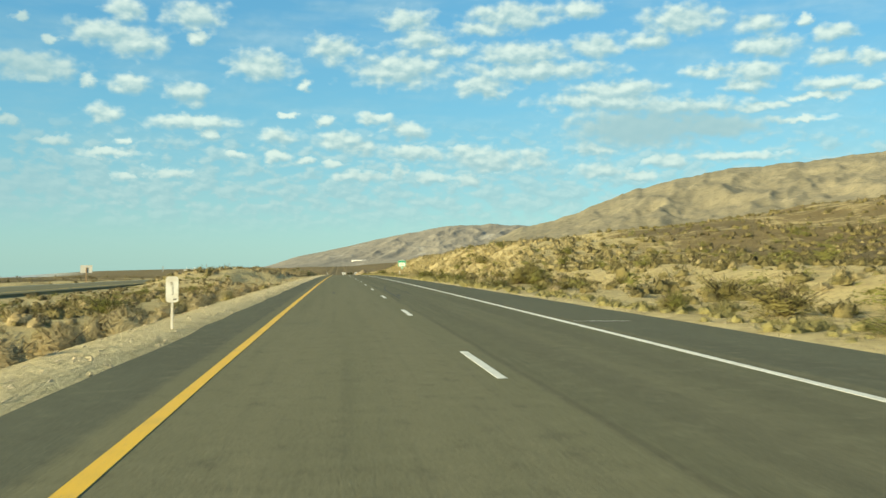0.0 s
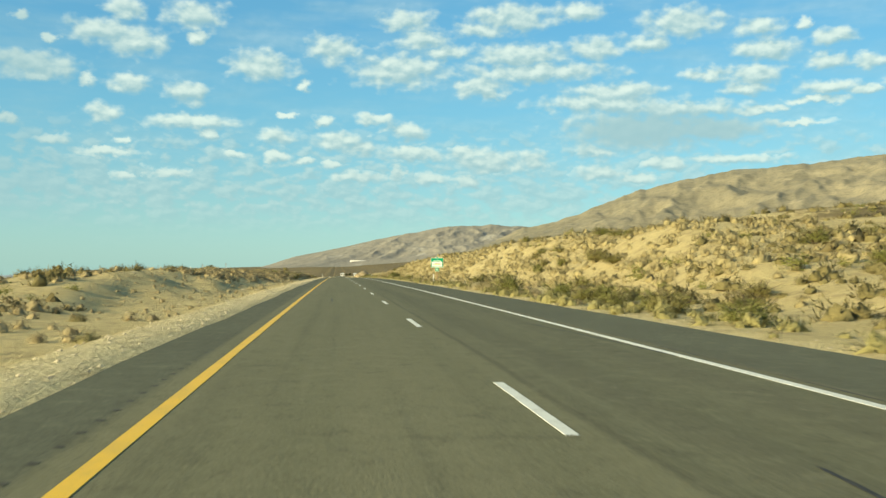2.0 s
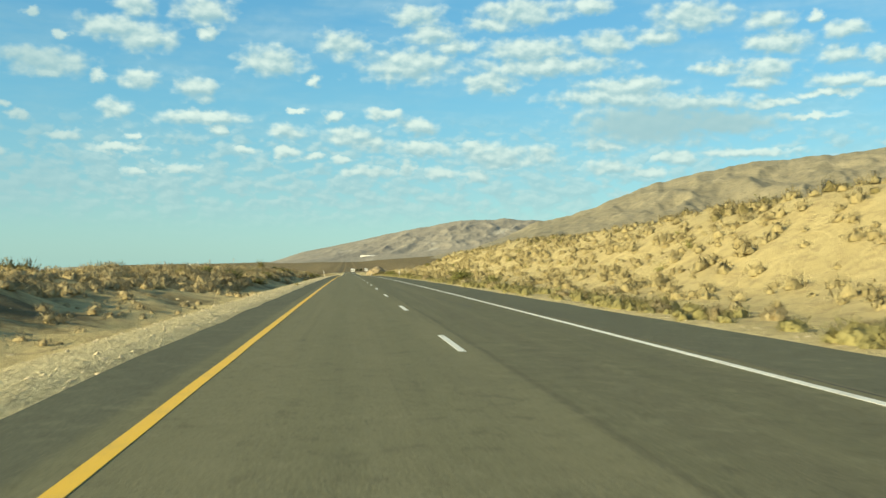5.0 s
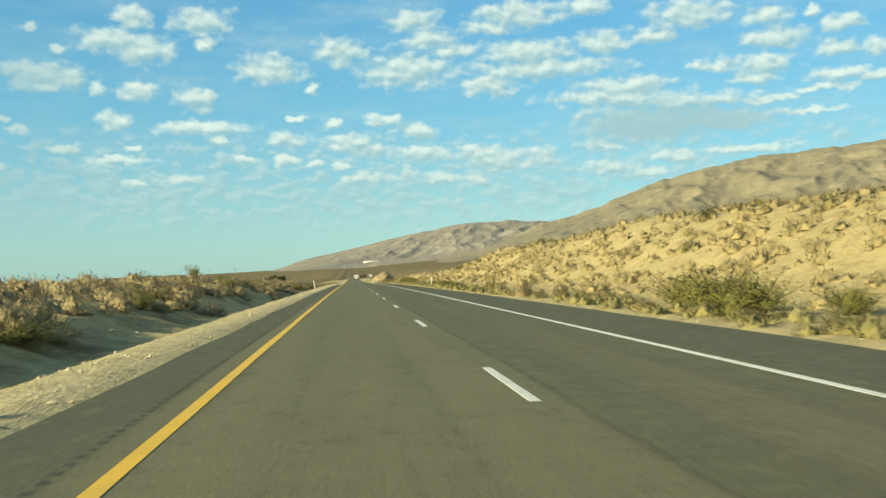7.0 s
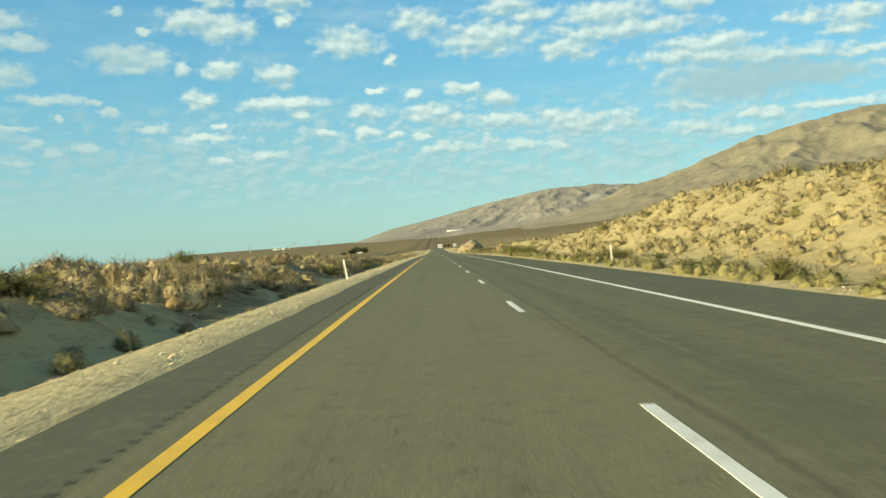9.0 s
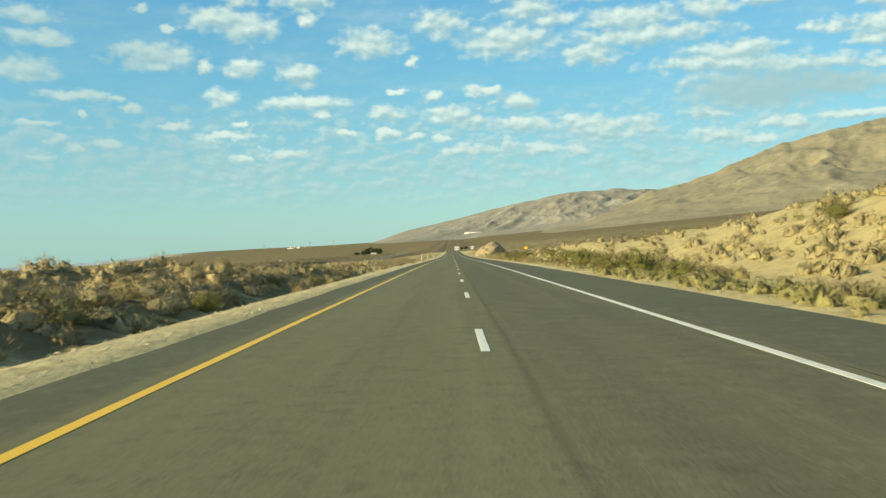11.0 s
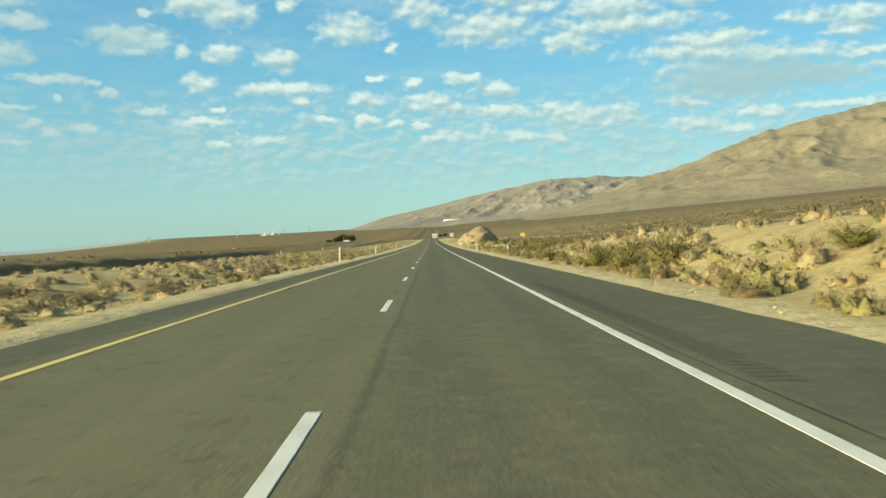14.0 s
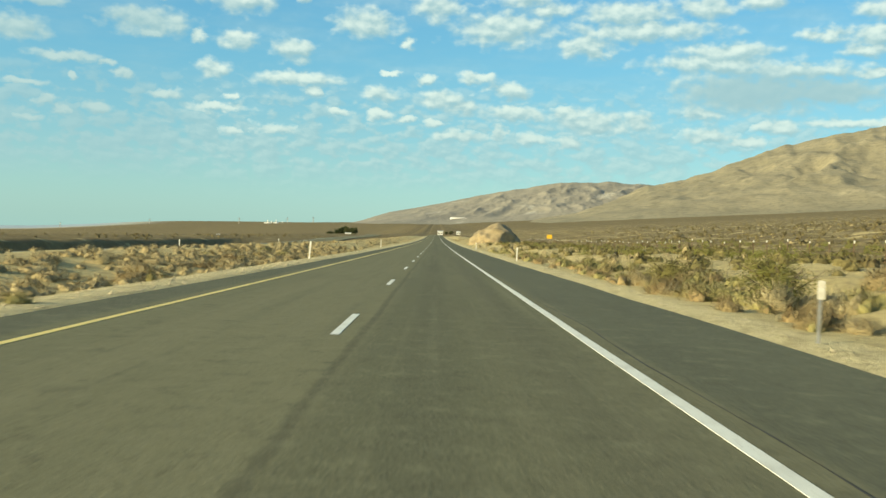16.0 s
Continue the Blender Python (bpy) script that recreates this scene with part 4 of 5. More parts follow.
    for n, (k, x, y, w, h) in enumerate([
            (CREO, 10.4, 534.2, 2.2, 1.35), (RABBIT, 9.8, 533.0, 1.6, 1.1), (RUSSET, 8.5, 527.4, 1.1, 0.6), (RUSSET, 8.3, 531.8, 0.9, 0.5), (GREENS, 9.2, 537.4, 2.2, 0.8),
            (RABBIT, 9.6, 524.6, 1.7, 0.9), (RABBIT, 9.0, 545.0, 1.6, 0.8), (GREENS, 8.9, 541.0, 1.5, 0.7), (CREO, 11.0, 548.0, 2.6, 1.3), (CREO, 12.5, 541.0, 2.6, 1.2),
            (CREO, 9.4, 491.8, 2.8, 1.35), (RABBIT, 9.8, 496.6, 2.4, 1.2), (CREO, 8.8, 501.0, 1.3, 1.0), (CREO, 8.8, 507.4, 1.8, 1.2),
            (RABBIT, 9.2, 518.6, 2.0, 1.0), (CREO, 10.2, 481.8, 2.8, 1.5), (GREENS, 8.9, 521.5, 1.8, 0.8)]):
        plant(k, n, x, y, w, h, 5 + n * 37)
    for n, (k, x, y, w, h) in enumerate([
            (RABBIT, -7.3, 23.6, 1.7, 0.8), (RABBIT, -7.6, 19.4, 1.8, 0.85), (RABBIT, -7.3, 15.4, 1.5, 0.75), (CREO, -10.2, 34.0, 2.0, 0.9), (RABBIT, -7.4, 36.4, 1.1, 0.6),
            (GREENS, -8.3, 37.2, 1.3, 0.65), (GREENS, -8.6, 305.8, 0.95, 0.55), (GREENS, -8.4, 302.0, 0.95, 0.5), (RUSSET, -10.6, 311.5, 1.3, 0.75), (GREENS, -7.9, 316.0, 0.8, 0.55),
            (GREENS, -5.9, 231.0, 0.5, 0.3), (CREO, -15.0, 300.0, 1.6, 2.0), (CREO, -22.0, 316.0, 1.8, 2.2), (GREENS, -6.1, 527.0, 0.75, 0.35), (GREENS, -6.6, 536.5, 0.5, 0.4)]):
        plant(k, n, x, y, w, h, 25 + n * 43)
    for n, (k, x, y, w, h) in enumerate([
            (CREO, -18.0, 182.0, 1.6, 1.1), (CREO, -20.5, 186.0, 1.9, 1.15), (CREO, -23.0, 205.0, 2.2, 1.4), (CREO, -21.0, 172.0, 1.6, 1.0), (CREO, -20.0, 352.0, 2.6, 1.7),
            (RABBIT, -7.4, 73.6, 0.6, 0.35), (RABBIT, -7.6, 71.0, 1.2, 0.6), (RABBIT, -8.2, 68.4, 1.6, 0.7), (GREENS, -7.6, 84.0, 0.9, 0.4), (RUSSET, -7.0, 389.8, 1.0, 0.6),
            (GREENS, -6.0, 483.0, 0.6, 0.4), (CREO, -8.0, 488.6, 1.0, 0.6), (RABBIT, -8.6, 66.0, 1.7, 0.75)]):
        plant(k, n, x, y, w, h, 65 + n * 59)
    for n, (k, x, y, w, h) in enumerate([
            (CREO, 15.0, 81.2, 1.9, 1.7), (CREO, 9.8, 93.8, 2.6, 1.1), (CREO, 26.9, 115.5, 2.7, 1.4), (CREO, 23.0, 102.2, 2.2, 1.2), (CREO, 17.0, 148.8, 1.6, 1.3),
            (CREO, 19.8, 162.6, 1.5, 1.1), (CREO, 15.0, 153.7, 1.2, 0.9), (CREO, 20.7, 155.5, 1.6, 0.9), (CREO, 18.4, 145.4, 1.3, 0.9), (CREO, 11.2, 135.5, 2.6, 1.3),
            (RABBIT, 8.1, 128.6, 2.3, 0.85), (GREENS, 8.3, 451.2, 1.7, 0.8), (GREENS, 8.5, 449.1, 1.7, 0.7), (RABBIT, 8.4, 458.4, 2.2, 0.7), (RABBIT, 8.5, 445.5, 1.3, 0.7),
            (CREO, 8.6, 402.5, 2.4, 1.2), (CREO, 18.4, 133.7, 2.4, 1.5), (CREO, 18.6, 129.6, 2.8, 1.1), (CREO, 8.6, 118.2, 2.4, 1.4), (GREENS, 8.0, 121.0, 1.6, 0.6), (RABBIT, 8.2, 124.9, 1.6, 0.75), (CREO, 14.9, 125.2, 1.8, 1.4), (CREO, 25.5, 157.3, 2.2, 1.3), (CREO, 24.6, 148.0, 3.4, 0.9), (RABBIT, 8.2, 236.5, 1.4, 0.95), (RABBIT, 19.1, 261.0, 1.7, 0.9), (RABBIT, 8.0, 275.0, 1.6, 0.8), (RABBIT, 10.1, 279.7, 1.2, 0.6), (RABBIT, 11.9, 281.3, 1.5, 0.7), (GREENS, 8.0, 270.5, 1.5, 0.5), (GREENS, 8.0, 284.4, 1.9, 0.55), (RABBIT, -9.2, 270.8, 1.9, 1.1), (RABBIT, -10.0, 292.0, 1.8, 1.0), (CREO, 12.3, 470.8, 1.8, 0.9), (CREO, 11.7, 461.2, 1.2, 1.0), (CREO, 11.1, 454.2, 2.1, 1.0), (RUSSET, 8.1, 467.3, 1.6, 0.45), (GREENS, 8.2, 516.3, 1.3, 0.7)]):
        plant(k, n, x, y, w, h, 45 + n * 67)
    # an unbroken row of straw-coloured brush behind the gravel
    rng = np.random.RandomState(31)
    for n in range(26):
        y = 12.0 + 1.9 * n + rng.uniform(-0.6, 0.6)
        plant((RABBIT, RABBIT, RABBIT, GREENS)[n % 4], n, -7.5 - rng.uniform(0, 1.6), y, rng.uniform(1.0, 1.9), rng.uniform(0.45, 0.8), n * 71)


def spread(seed, n, x0, x1, y0, y1, gap=0.0):
    rng = np.random.RandomState(seed)
    p = np.stack([rng.uniform(x0, x1, n), rng.uniform(y0, y1, n)], -1)
    patchy = waves(p[:, 0], p[:, 1], 17, seed + 1) + rng.normal(scale=0.5, size=n)
    return p[patchy > gap - 0.9], rng


def loose_bushes():
    """Single bushes along both verges."""
    for seed, n, x0, x1, y0, y1, kinds, w, h in [
            (11, 34, -18.5, -11.5, 150, 225, (RABBIT, RABBIT, RABBIT, RABBIT, GREENS), (0.9, 1.9), (0.45, 0.8)),
            (12, 100, -15.0, -10.2, 228, 330, (RABBIT, RABBIT, RABBIT, RABBIT, RUSSET, GREENS, CREO), (1.1, 2.5), (0.55, 1.0)),
            (22, 80, -13.5, -8.8, 330, 440, (RABBIT, RABBIT, RABBIT, RABBIT, RUSSET, GREENS, CREO), (1.1, 2.4), (0.5, 0.9)),
            (13, 88, -14.0, -8.8, 445, 590, (RABBIT, RABBIT, RABBIT, RUSSET, GREENS), (1.0, 2.2), (0.38, 0.65)),
            (14, 22, -11.5, -7.0, 8, 95, (RABBIT, GREENS, RABBIT), (0.6, 1.4), (0.3, 0.6)),
            (15, 46, 7.9, 13.0, 100, 235, (GREENS, RABBIT, RABBIT), (0.7, 1.5), (0.35, 0.75)),
            (16, 62, 7.9, 12.5, 255, 400, (GREENS, GREENS, RABBIT, RUSSET, RABBIT, CREO), (0.8, 1.6), (0.4, 0.8)),
            (17, 44, 7.9, 14.5, 400, 600, (RABBIT, GREENS, RUSSET, GREENS, RABBIT), (0.8, 1.7), (0.4, 0.9)),
            (19, 36, 8.0, 12.8, 428, 548, (RABBIT, GREENS, RABBIT, RUSSET), (0.9, 1.9), (0.4, 0.8)),
            (18, 34, 8.4, 17.0, 8, 100, (RABBIT, CREO, GREENS, RABBIT), (0.8, 1.8), (0.35, 0.8))]:
        p, rng = spread(seed, n, x0, x1, y0, y1)
        for i, (x, y) in enumerate(p):
            k = kinds[rng.randint(len(kinds))]
            big = 1.35 if k is CREO else 1.0
            plant(k, rng.randint(8), x, y, big * rng.uniform(*w), big * rng.uniform(*h), rng.uniform(0, 360))


def scatter(name, label, mat, variants, spots, sizes, heights, seed):
    """Many bushes nobody could count, as one mesh."""
    rng = np.random.RandomState(seed)
    pick = rng.randint(0, len(variants), len(spots))
    Vs, Fs, Ns, off = [], [], [], 0
    for k, (V, F, N) in enumerate(variants):
        q = np.where(pick == k)[0]
        if not len(q):
            continue
        a = rng.uniform(0, 6.2832, len(q))
        ca, sa = np.cos(a)[:, None], np.sin(a)[:, None]
        w, h = sizes[q][:, None], heights[q][:, None]
        X = (V[None, :, 0] * ca - V[None, :, 1] * sa) * w + spots[q, 0][:, None]
        Y = (V[None, :, 0] * sa + V[None, :, 1] * ca) * w + spots[q, 1][:, None]
        Z = V[None, :, 2] * h + ground_z(spots[q, 0], spots[q, 1])[:, None] - 0.05 * h
        Vs.append(np.stack([X, Y, Z], -1).reshape(-1, 3))
        Fs.append((F[None] + (np.arange(len(q)) * len(V))[:, None, None]).reshape(-1, 3) + off)
        Ns.append(np.stack([N[None, :, 0] * ca - N[None, :, 1] * sa, N[None, :, 0] * sa + N[None, :, 1] * ca, N[None, :, 2] + 0 * ca], -1).reshape(-1, 3))
        off += len(q) * len(V)
    ob = raw(name, np.concatenate(Vs), np.concatenate(Fs), mat, None, True, np.concatenate(Ns))
    return tagged(ob, label, "scrub", kind="stuff")


def clear_of_roads(p):
    o = np.abs(p[:, 0] - oppo_x(p[:, 1]))
    swale = (p[:, 0] < -42) & (p[:, 0] > -67) & (p[:, 1] > 500) & (p[:, 1] < 880)
    return p[(o > 6.6) & ~swale & ((p[:, 0] < -8.2) | (p[:, 0] > np.where(p[:, 1] < 400, 7.15, 8.2)))]


def build_scrub():
    fine = [tuft_arrays(500 + s, 165, 0.27, 0.021, 0.6, (8, 3), 0.62) for s in range(5)]
    mid = [tuft_arrays(510 + s, 90, 0.28, 0.031, 0.5, (7, 3), 0.62) for s in range(6)]
    low = [tuft_arrays(520 + s, 24, 0.3, 0.08, 0.4, (5, 2), 0.62) for s in range(4)]
    open_mid = [creosote_arrays(540 + s, 14, 52, 5, 0.055)[:3] for s in range(4)]

    def lay(name, label, mat, var, areas, seed):
        P, W, H = [], [], []
        for k, (n, x0, x1, y0, y1, w0, w1, hr) in enumerate(areas):
            p, rng = spread(seed * 31 + k, n, x0, x1, y0, y1)
            p = clear_of_roads(p)
            w = rng.uniform(0, 1, len(p)) ** 1.6 * (w1 - w0) + w0
            P.append(p), W.append(w), H.append(w * hr * rng.uniform(0.8, 1.2, len(p)))
        scatter(name, label, mat, var, np.concatenate(P), np.concatenate(W), np.concatenate(H), seed)

    lay("dry_scrub", "scattered small tan bushes over the sandy bank", BANK_DRY, mid, [
        (3300, 13.0, 34, 105, 405, 0.55, 1.75, 0.6), (620, 12, 60, -20, 110, 0.4, 1.3, 0.55)], 61)
    lay("tan_scrub", "rounded tan bushes over the sandy mound", DRY, fine, [(330, 9.5, 24, 395, 535, 0.7, 1.9, 0.55)], 69)
    lay("mound_scrub", "dense tan brush over the low mound beside the road", DRY, fine, [
        (760, -18.5, -10.4, 215, 330, 1.0, 2.3, 0.48), (260, -16, -7.6, 92, 150, 0.2, 0.6, 0.5), (620, -17, -9.0, 330, 445, 0.8, 2.1, 0.44), (230, -18, -12.5, 150, 220, 0.8, 2.0, 0.42), (200, -16, -8.2, 140, 225, 0.3, 1.1, 0.5), (640, -15.5, -8.4, 440, 640, 0.6, 1.8, 0.32), (420, -14, -7.9, 500, 610, 0.8, 1.8, 0.32), (190, -22, -15, 440, 640, 0.6, 1.5, 0.32), (260, -15, -7.4, -20, 100, 0.4, 1.4, 0.5)], 66)
    lay("back_scrub", "tan brush farther back on the mound", DRY, mid, [(1000, -28, -17, 115, 450, 0.9, 2.0, 0.45), (60, -22, -18, 440, 640, 0.6, 1.2, 0.45)], 67)
    lay("far_dry_scrub", "tan bushes thinning out along the distant road", DRY, low, [
        (800, -30, -9, 640, 1000, 0.8, 1.9, 0.36), (500, 9, 30, 560, 1000, 0.8, 1.9, 0.55), (900, 32, 120, 90, 520, 0.5, 1.5, 0.6), (900, 50, 260, 520, 1000, 0.8, 1.8, 0.5)], 62)
    lay("russet_scrub", "low russet and tan brush at the edge of the gravel", RUSTY, fine, [(170, 8.3, 10.5, 405, 600, 0.6, 1.3, 0.5), (60, -12, -8.6, 300, 440, 0.7, 1.5, 0.5)], 68)
    lay("verge_brush", "pale green and tan low brush on the verge", PALE, fine, [
        (760, 7.25, 9.6, 60, 405, 0.5, 1.5, 0.5), (230, 7.3, 9.6, -10, 62, 0.4, 1.0, 0.45), (300, 8.3, 12, 400, 640, 0.6, 1.6, 0.5), (60, -9, -7.6, 440, 620, 0.4, 1.0, 0.5)], 63)
    lay("dark_scrub", "dark olive creosote scattered over the slope", CREOSOTE, open_mid, [
        (230, 12, 75, -20, 125, 1.2, 3.0, 0.5), (240, 27, 70, 120, 420, 0.9, 2.2, 0.6), (150, -24, -12, -30, 110, 0.8, 1.6, 0.45), (40, 15, 31, 130, 400, 0.7, 1.4, 0.65),
        (420, 14, 60, 545, 720, 1.0, 2.4, 0.45), (30, 14, 24, 400, 530, 0.9, 1.8, 0.55)], 64)
    lay("olive_scrub", "dense olive brown bushes over the sandy slope", OLIVE, mid, [
        (650, 12, 75, 0, 125, 0.8, 2.3, 0.5), (420, 10, 40, 10, 110, 0.7, 1.8, 0.5), (240, -28, -17, 112, 215, 0.9, 2.0, 0.55), (420, 12, 32, 540, 720, 0.9, 2.0, 0.5), (1300, 33, 130, 90, 330, 1.0, 2.4, 0.45), (110, 24, 33, 130, 400, 0.8, 2.0, 0.6), (260, -20, -10, 10, 80, 0.6, 1.5, 0.42)], 70)
    lay("brown_scrub", "dense brown desert scrub over the plain", SCRUB, low, [
        (700, 24, 140, -20, 140, 0.9, 2.2, 0.5), (1900, 16, 150, 515, 850, 0.9, 2.3, 0.5), (1800, 50, 460, 480, 1300, 1.3, 3.4, 0.45), (1000, -110, -38, -40, 500, 0.8, 2.0, 0.5),
        (1800, -170, -36, 420, 1000, 1.0, 2.4, 0.5), (900, -420, -90, 450, 1500, 1.4, 3.4, 0.45), (900, -26, -12.5, -40, 104, 0.6, 1.4, 0.42), (600, 140, 420, -20, 400, 1.2, 2.8, 0.5)], 65)


# ---- signs and posts ----
def rounded_panel(bm, w, h, t, r, cx=0.0, cy=0.0, cz=0.0, n=5):
    """An upright plate with round corners, facing along y."""
    pts = []
    for sx, sz, a0 in ((1, 1, 0), (-1, 1, 90), (-1, -1, 180), (1, -1, 270)):
        for k in range(n):
            a = radians(a0 + 90 * k / (n - 1))
            pts.append((cx + sx * (w / 2 - r) + r * math.cos(a), cz + sz * (h / 2 - r) + r * math.sin(a)))
    front = [bm.verts.new((x, cy - t / 2, z)) for x, z in pts]
    back = [bm.verts.new((x, cy + t / 2, z)) for x, z in pts]
    bm.faces.new(front)
    bm.faces.new(back[::-1])
    for i in range(len(pts)):
        j = (i + 1) % len(pts)
        bm.faces.new((front[j], front[i], back[i], back[j]))


def panel(name, parent, mat, w, h, t, r, cx, cy, cz, label=""):
    bm = bmesh.new()
    rounded_panel(bm, w, h, t, r, cx, cy, cz)
    bmesh.ops.recalc_face_normals(bm, faces=bm.faces)
    return part(name, bm, mat, parent, label)


def on_ground(x, y, turn=0, lean=0):
    return pose(x, y, float(ground_z(x, y)) - 0.03, 0, lean, turn)


def delineator(x, y, high=1.1, lean=0.0, turn=0.0, wide=0.10):
    e = thing("delineator_post", "slim white roadside delineator post standing in the gravel", "post", on_ground(x, y, turn, lean), "delineator posts")
    bm = bmesh.new()
    block(bm, 0, 0, high / 2 - 0.1, wide, 0.03, high + 0.2, 0.008)
    part("post", bm, POST_WHITE, e)
    bm = bmesh.new()
    block(bm, 0, -0.019, high - 0.13, wide * 0.75, 0.008, 0.16, 0.003)
    part("reflector", bm, SIGN_WHITE, e)
    return e


def lettering(parent, text, size, x, y, z):
    """Flat letters facing back along the road."""
    cu = bpy.data.curves.new("lettering", "FONT")
    cu.body, cu.size, cu.extrude, cu.align_x, cu.align_y = text, size, 0.001, "CENTER", "CENTER"
    ob = new("lettering", cu)
    me = bpy.data.meshes.new_from_object(ob.evaluated_get(bpy.context.evaluated_depsgraph_get()))
    bpy.data.objects.remove(ob)
    me.transform(Matrix.Translation((x, y, z)) @ pose(0, 0, 0, 90))
    me.materials.clear()
    me.materials.append(LETTER)
    new("lettering", me).parent = parent


def marker(x, y, w, h, foot, top, label, turn=0.0, spots=()):
    """A narrow plate on a steel channel post."""
    e = thing("marker_sign", label, "sign", on_ground(x, y, turn), "marker signs")
    bm = bmesh.new()
    block(bm, 0, 0.02, top / 2 - 0.15, 0.05, 0.022, top + 0.2, 0.004)
    block(bm, 0.022, 0.036, top / 2 - 0.15, 0.012, 0.02, top + 0.2)
    block(bm, -0.022, 0.036, top / 2 - 0.15, 0.012, 0.02, top + 0.2)
    part("post", bm, STEEL if not spots else POST_WHITE, e)
    p = panel("plate", e, POST_WHITE, w, h, 0.006, min(w, h) * 0.22, 0, 0.0, top - h / 2)
    for text, dx, dz, size in spots:
        lettering(p, text, size, dx, -0.0045, top - h / 2 + dz)
    if spots:
        panel("text_bar", p, LETTER, 0.07, 0.035, 0.002, 0.004, 0.06, -0.004, top - h * 0.88, "small dark bar of worn figures")
    return e


def adopt_sign():
    e = thing("roadside_sign", "green and white sign on a wooden post by the verge", "sign", on_ground(9.15, 166.0, -4))
    bm = bmesh.new()
    block(bm, 0, 0.06, 0.75, 0.10, 0.09, 2.1, 0.008)
    part("post", bm, POST_WOOD, e)
    b = panel("sign_board", e, SIGN_GREEN, 1.32, 1.02, 0.012, 0.05, 0, 0, 2.32)
    panel("white_border", e, SIGN_WHITE, 1.38, 1.08, 0.008, 0.06, 0, 0.012, 2.32)
    p = panel("name_plate", b, SIGN_WHITE, 1.14, 0.54, 0.006, 0.02, 0, -0.011, 2.16, "white plate with two faded lines")
    panel("text_bar", b, SIGN_WHITE, 0.92, 0.065, 0.004, 0.008, 0, -0.010, 2.53, "white bar of lettering")
    panel("text_bar", b, SIGN_RED, 0.62, 0.05, 0.003, 0.008, 0.02, -0.017, 2.24, "pale red bar of lettering")
    panel("text_bar", b, SIGN_YELLOW, 0.84, 0.05, 0.003, 0.008, 0, -0.017, 2.11, "pale ochre bar of lettering")
    bm = bmesh.new()
    for s, t, y in ((0.17, 0.014, -0.012), (0.12, 0.01, -0.024)):
        a = np.linspace(0, 6.2832, 33)[:-1]
        hx, hz = s * np.sin(a) ** 3, s / 16 * (13 * np.cos(a) - 5 * np.cos(2 * a) - 2 * np.cos(3 * a) - np.cos(4 * a))
        f = [bm.verts.new((x, y - t / 2, 2.86 + z)) for x, z in zip(hx, hz)]
        k = [bm.verts.new((x, y + t / 2, 2.86 + z)) for x, z in zip(hx, hz)]
        bm.faces.new(f), bm.faces.new(k[::-1])
        for i in range(32):
            bm.faces.new((f[i], f[(i + 1) % 32], k[(i + 1) % 32], k[i]))
        if t == 0.014:
            bmesh.ops.recalc_face_normals(bm, faces=bm.faces)
            crest = part("emblem", bm, SIGN_WHITE, e, "white heart-shaped emblem")
            bm = bmesh.new()
    bmesh.ops.recalc_face_normals(bm, faces=bm.faces)
    part("emblem_field", bm, SIGN_GREEN, crest)
    q = panel("small_plate", e, SIGN_GREEN, 0.36, 0.40, 0.010, 0.03, 0, 0, 1.56)
    panel("small_border", e, SIGN_WHITE, 0.40, 0.44, 0.006, 0.04, 0, 0.011, 1.56)
    bm = bmesh.new()
    block(bm, 0, -0.009, 1.56, 0.10, 0.005, 0.26, 0.002)
    block(bm, 0.05, -0.009, 1.50, 0.09, 0.005, 0.08, 0.002)
    part("plain_shape", bm, SIGN_WHITE, q)


def sign_back():
    e = thing("sign_seen_from_behind", "bare pale back of a sign beside the far carriageway", "sign", on_ground(-40.5, 147.0, 5))
    bm = bmesh.new()
    block(bm, 0, -0.06, 1.1, 0.14, 0.12, 2.6, 0.01)
    part("post", bm, POST_WOOD, e)
    panel("plate", e, ALU, 1.75, 1.15, 0.012, 0.06, 0, 0.02, 2.15)


def yellow_sign():
    e = thing("warning_sign", "small yellow warning sign on a post in the scrub", "sign", on_ground(33, 769))
    bm = bmesh.new()
    block(bm, 0, 0.05, 0.9, 0.1, 0.08, 2.4, 0.01)
    part("post", bm, POST_WOOD, e)
    bm = bmesh.new()
    rounded_panel(bm, 1.5, 1.1, 0.012, 0.06, 0, 0, 2.2)
    bmesh.ops.recalc_face_normals(bm, faces=bm.faces)
    part("plate", bm, SIGN_YELLOW, e)


def fence():
    """White-tipped posts and wires, parallel to the road on the scrub plain."""
    spots = [(27.0 + 0.15 * math.sin(k * 1.7), 530 + 3.66 * k) for k in range(66)]
    e = thing("wire_fence", "wire fence with white-tipped posts across brown scrub", "fence", pose(0, 0, 0))
    bm = bmesh.new()
    block(bm, 0, 0, 0.62, 0.055, 0.05, 1.5, 0.006)
    first = part("fence_post", bm, RUST, e)
    bm = bmesh.new()
    block(bm, 0, 0, 1.28, 0.08, 0.07, 0.17, 0.006)
    tip = part("post_tip", bm, POST_WHITE, first, "white painted tip")
    tops = []
    for k, (x, y) in enumerate(spots):
        z = float(ground_z(x, y))
        tops.append((x, y, z))
        m = pose(x, y, z, 0, (k * 37 % 7) - 3, k * 29 % 20)
        if k == 0:
            first.matrix_basis = m
        else:
            p = new("fence_post", first.data)
            p.parent, p.matrix_basis = e, m
            q = new("post_tip", tip.data)
            q.parent = p
    for h in (0.35, 0.7, 1.05):
        bm = bmesh.new()
        for (a, b) in zip(tops[:-1], tops[1:]):
            rod(bm, (a[0], a[1], a[2] + h), (b[0], b[1], b[2] + h), 0.006, 0.006, 3)
        part("wire", bm, RUST, e)


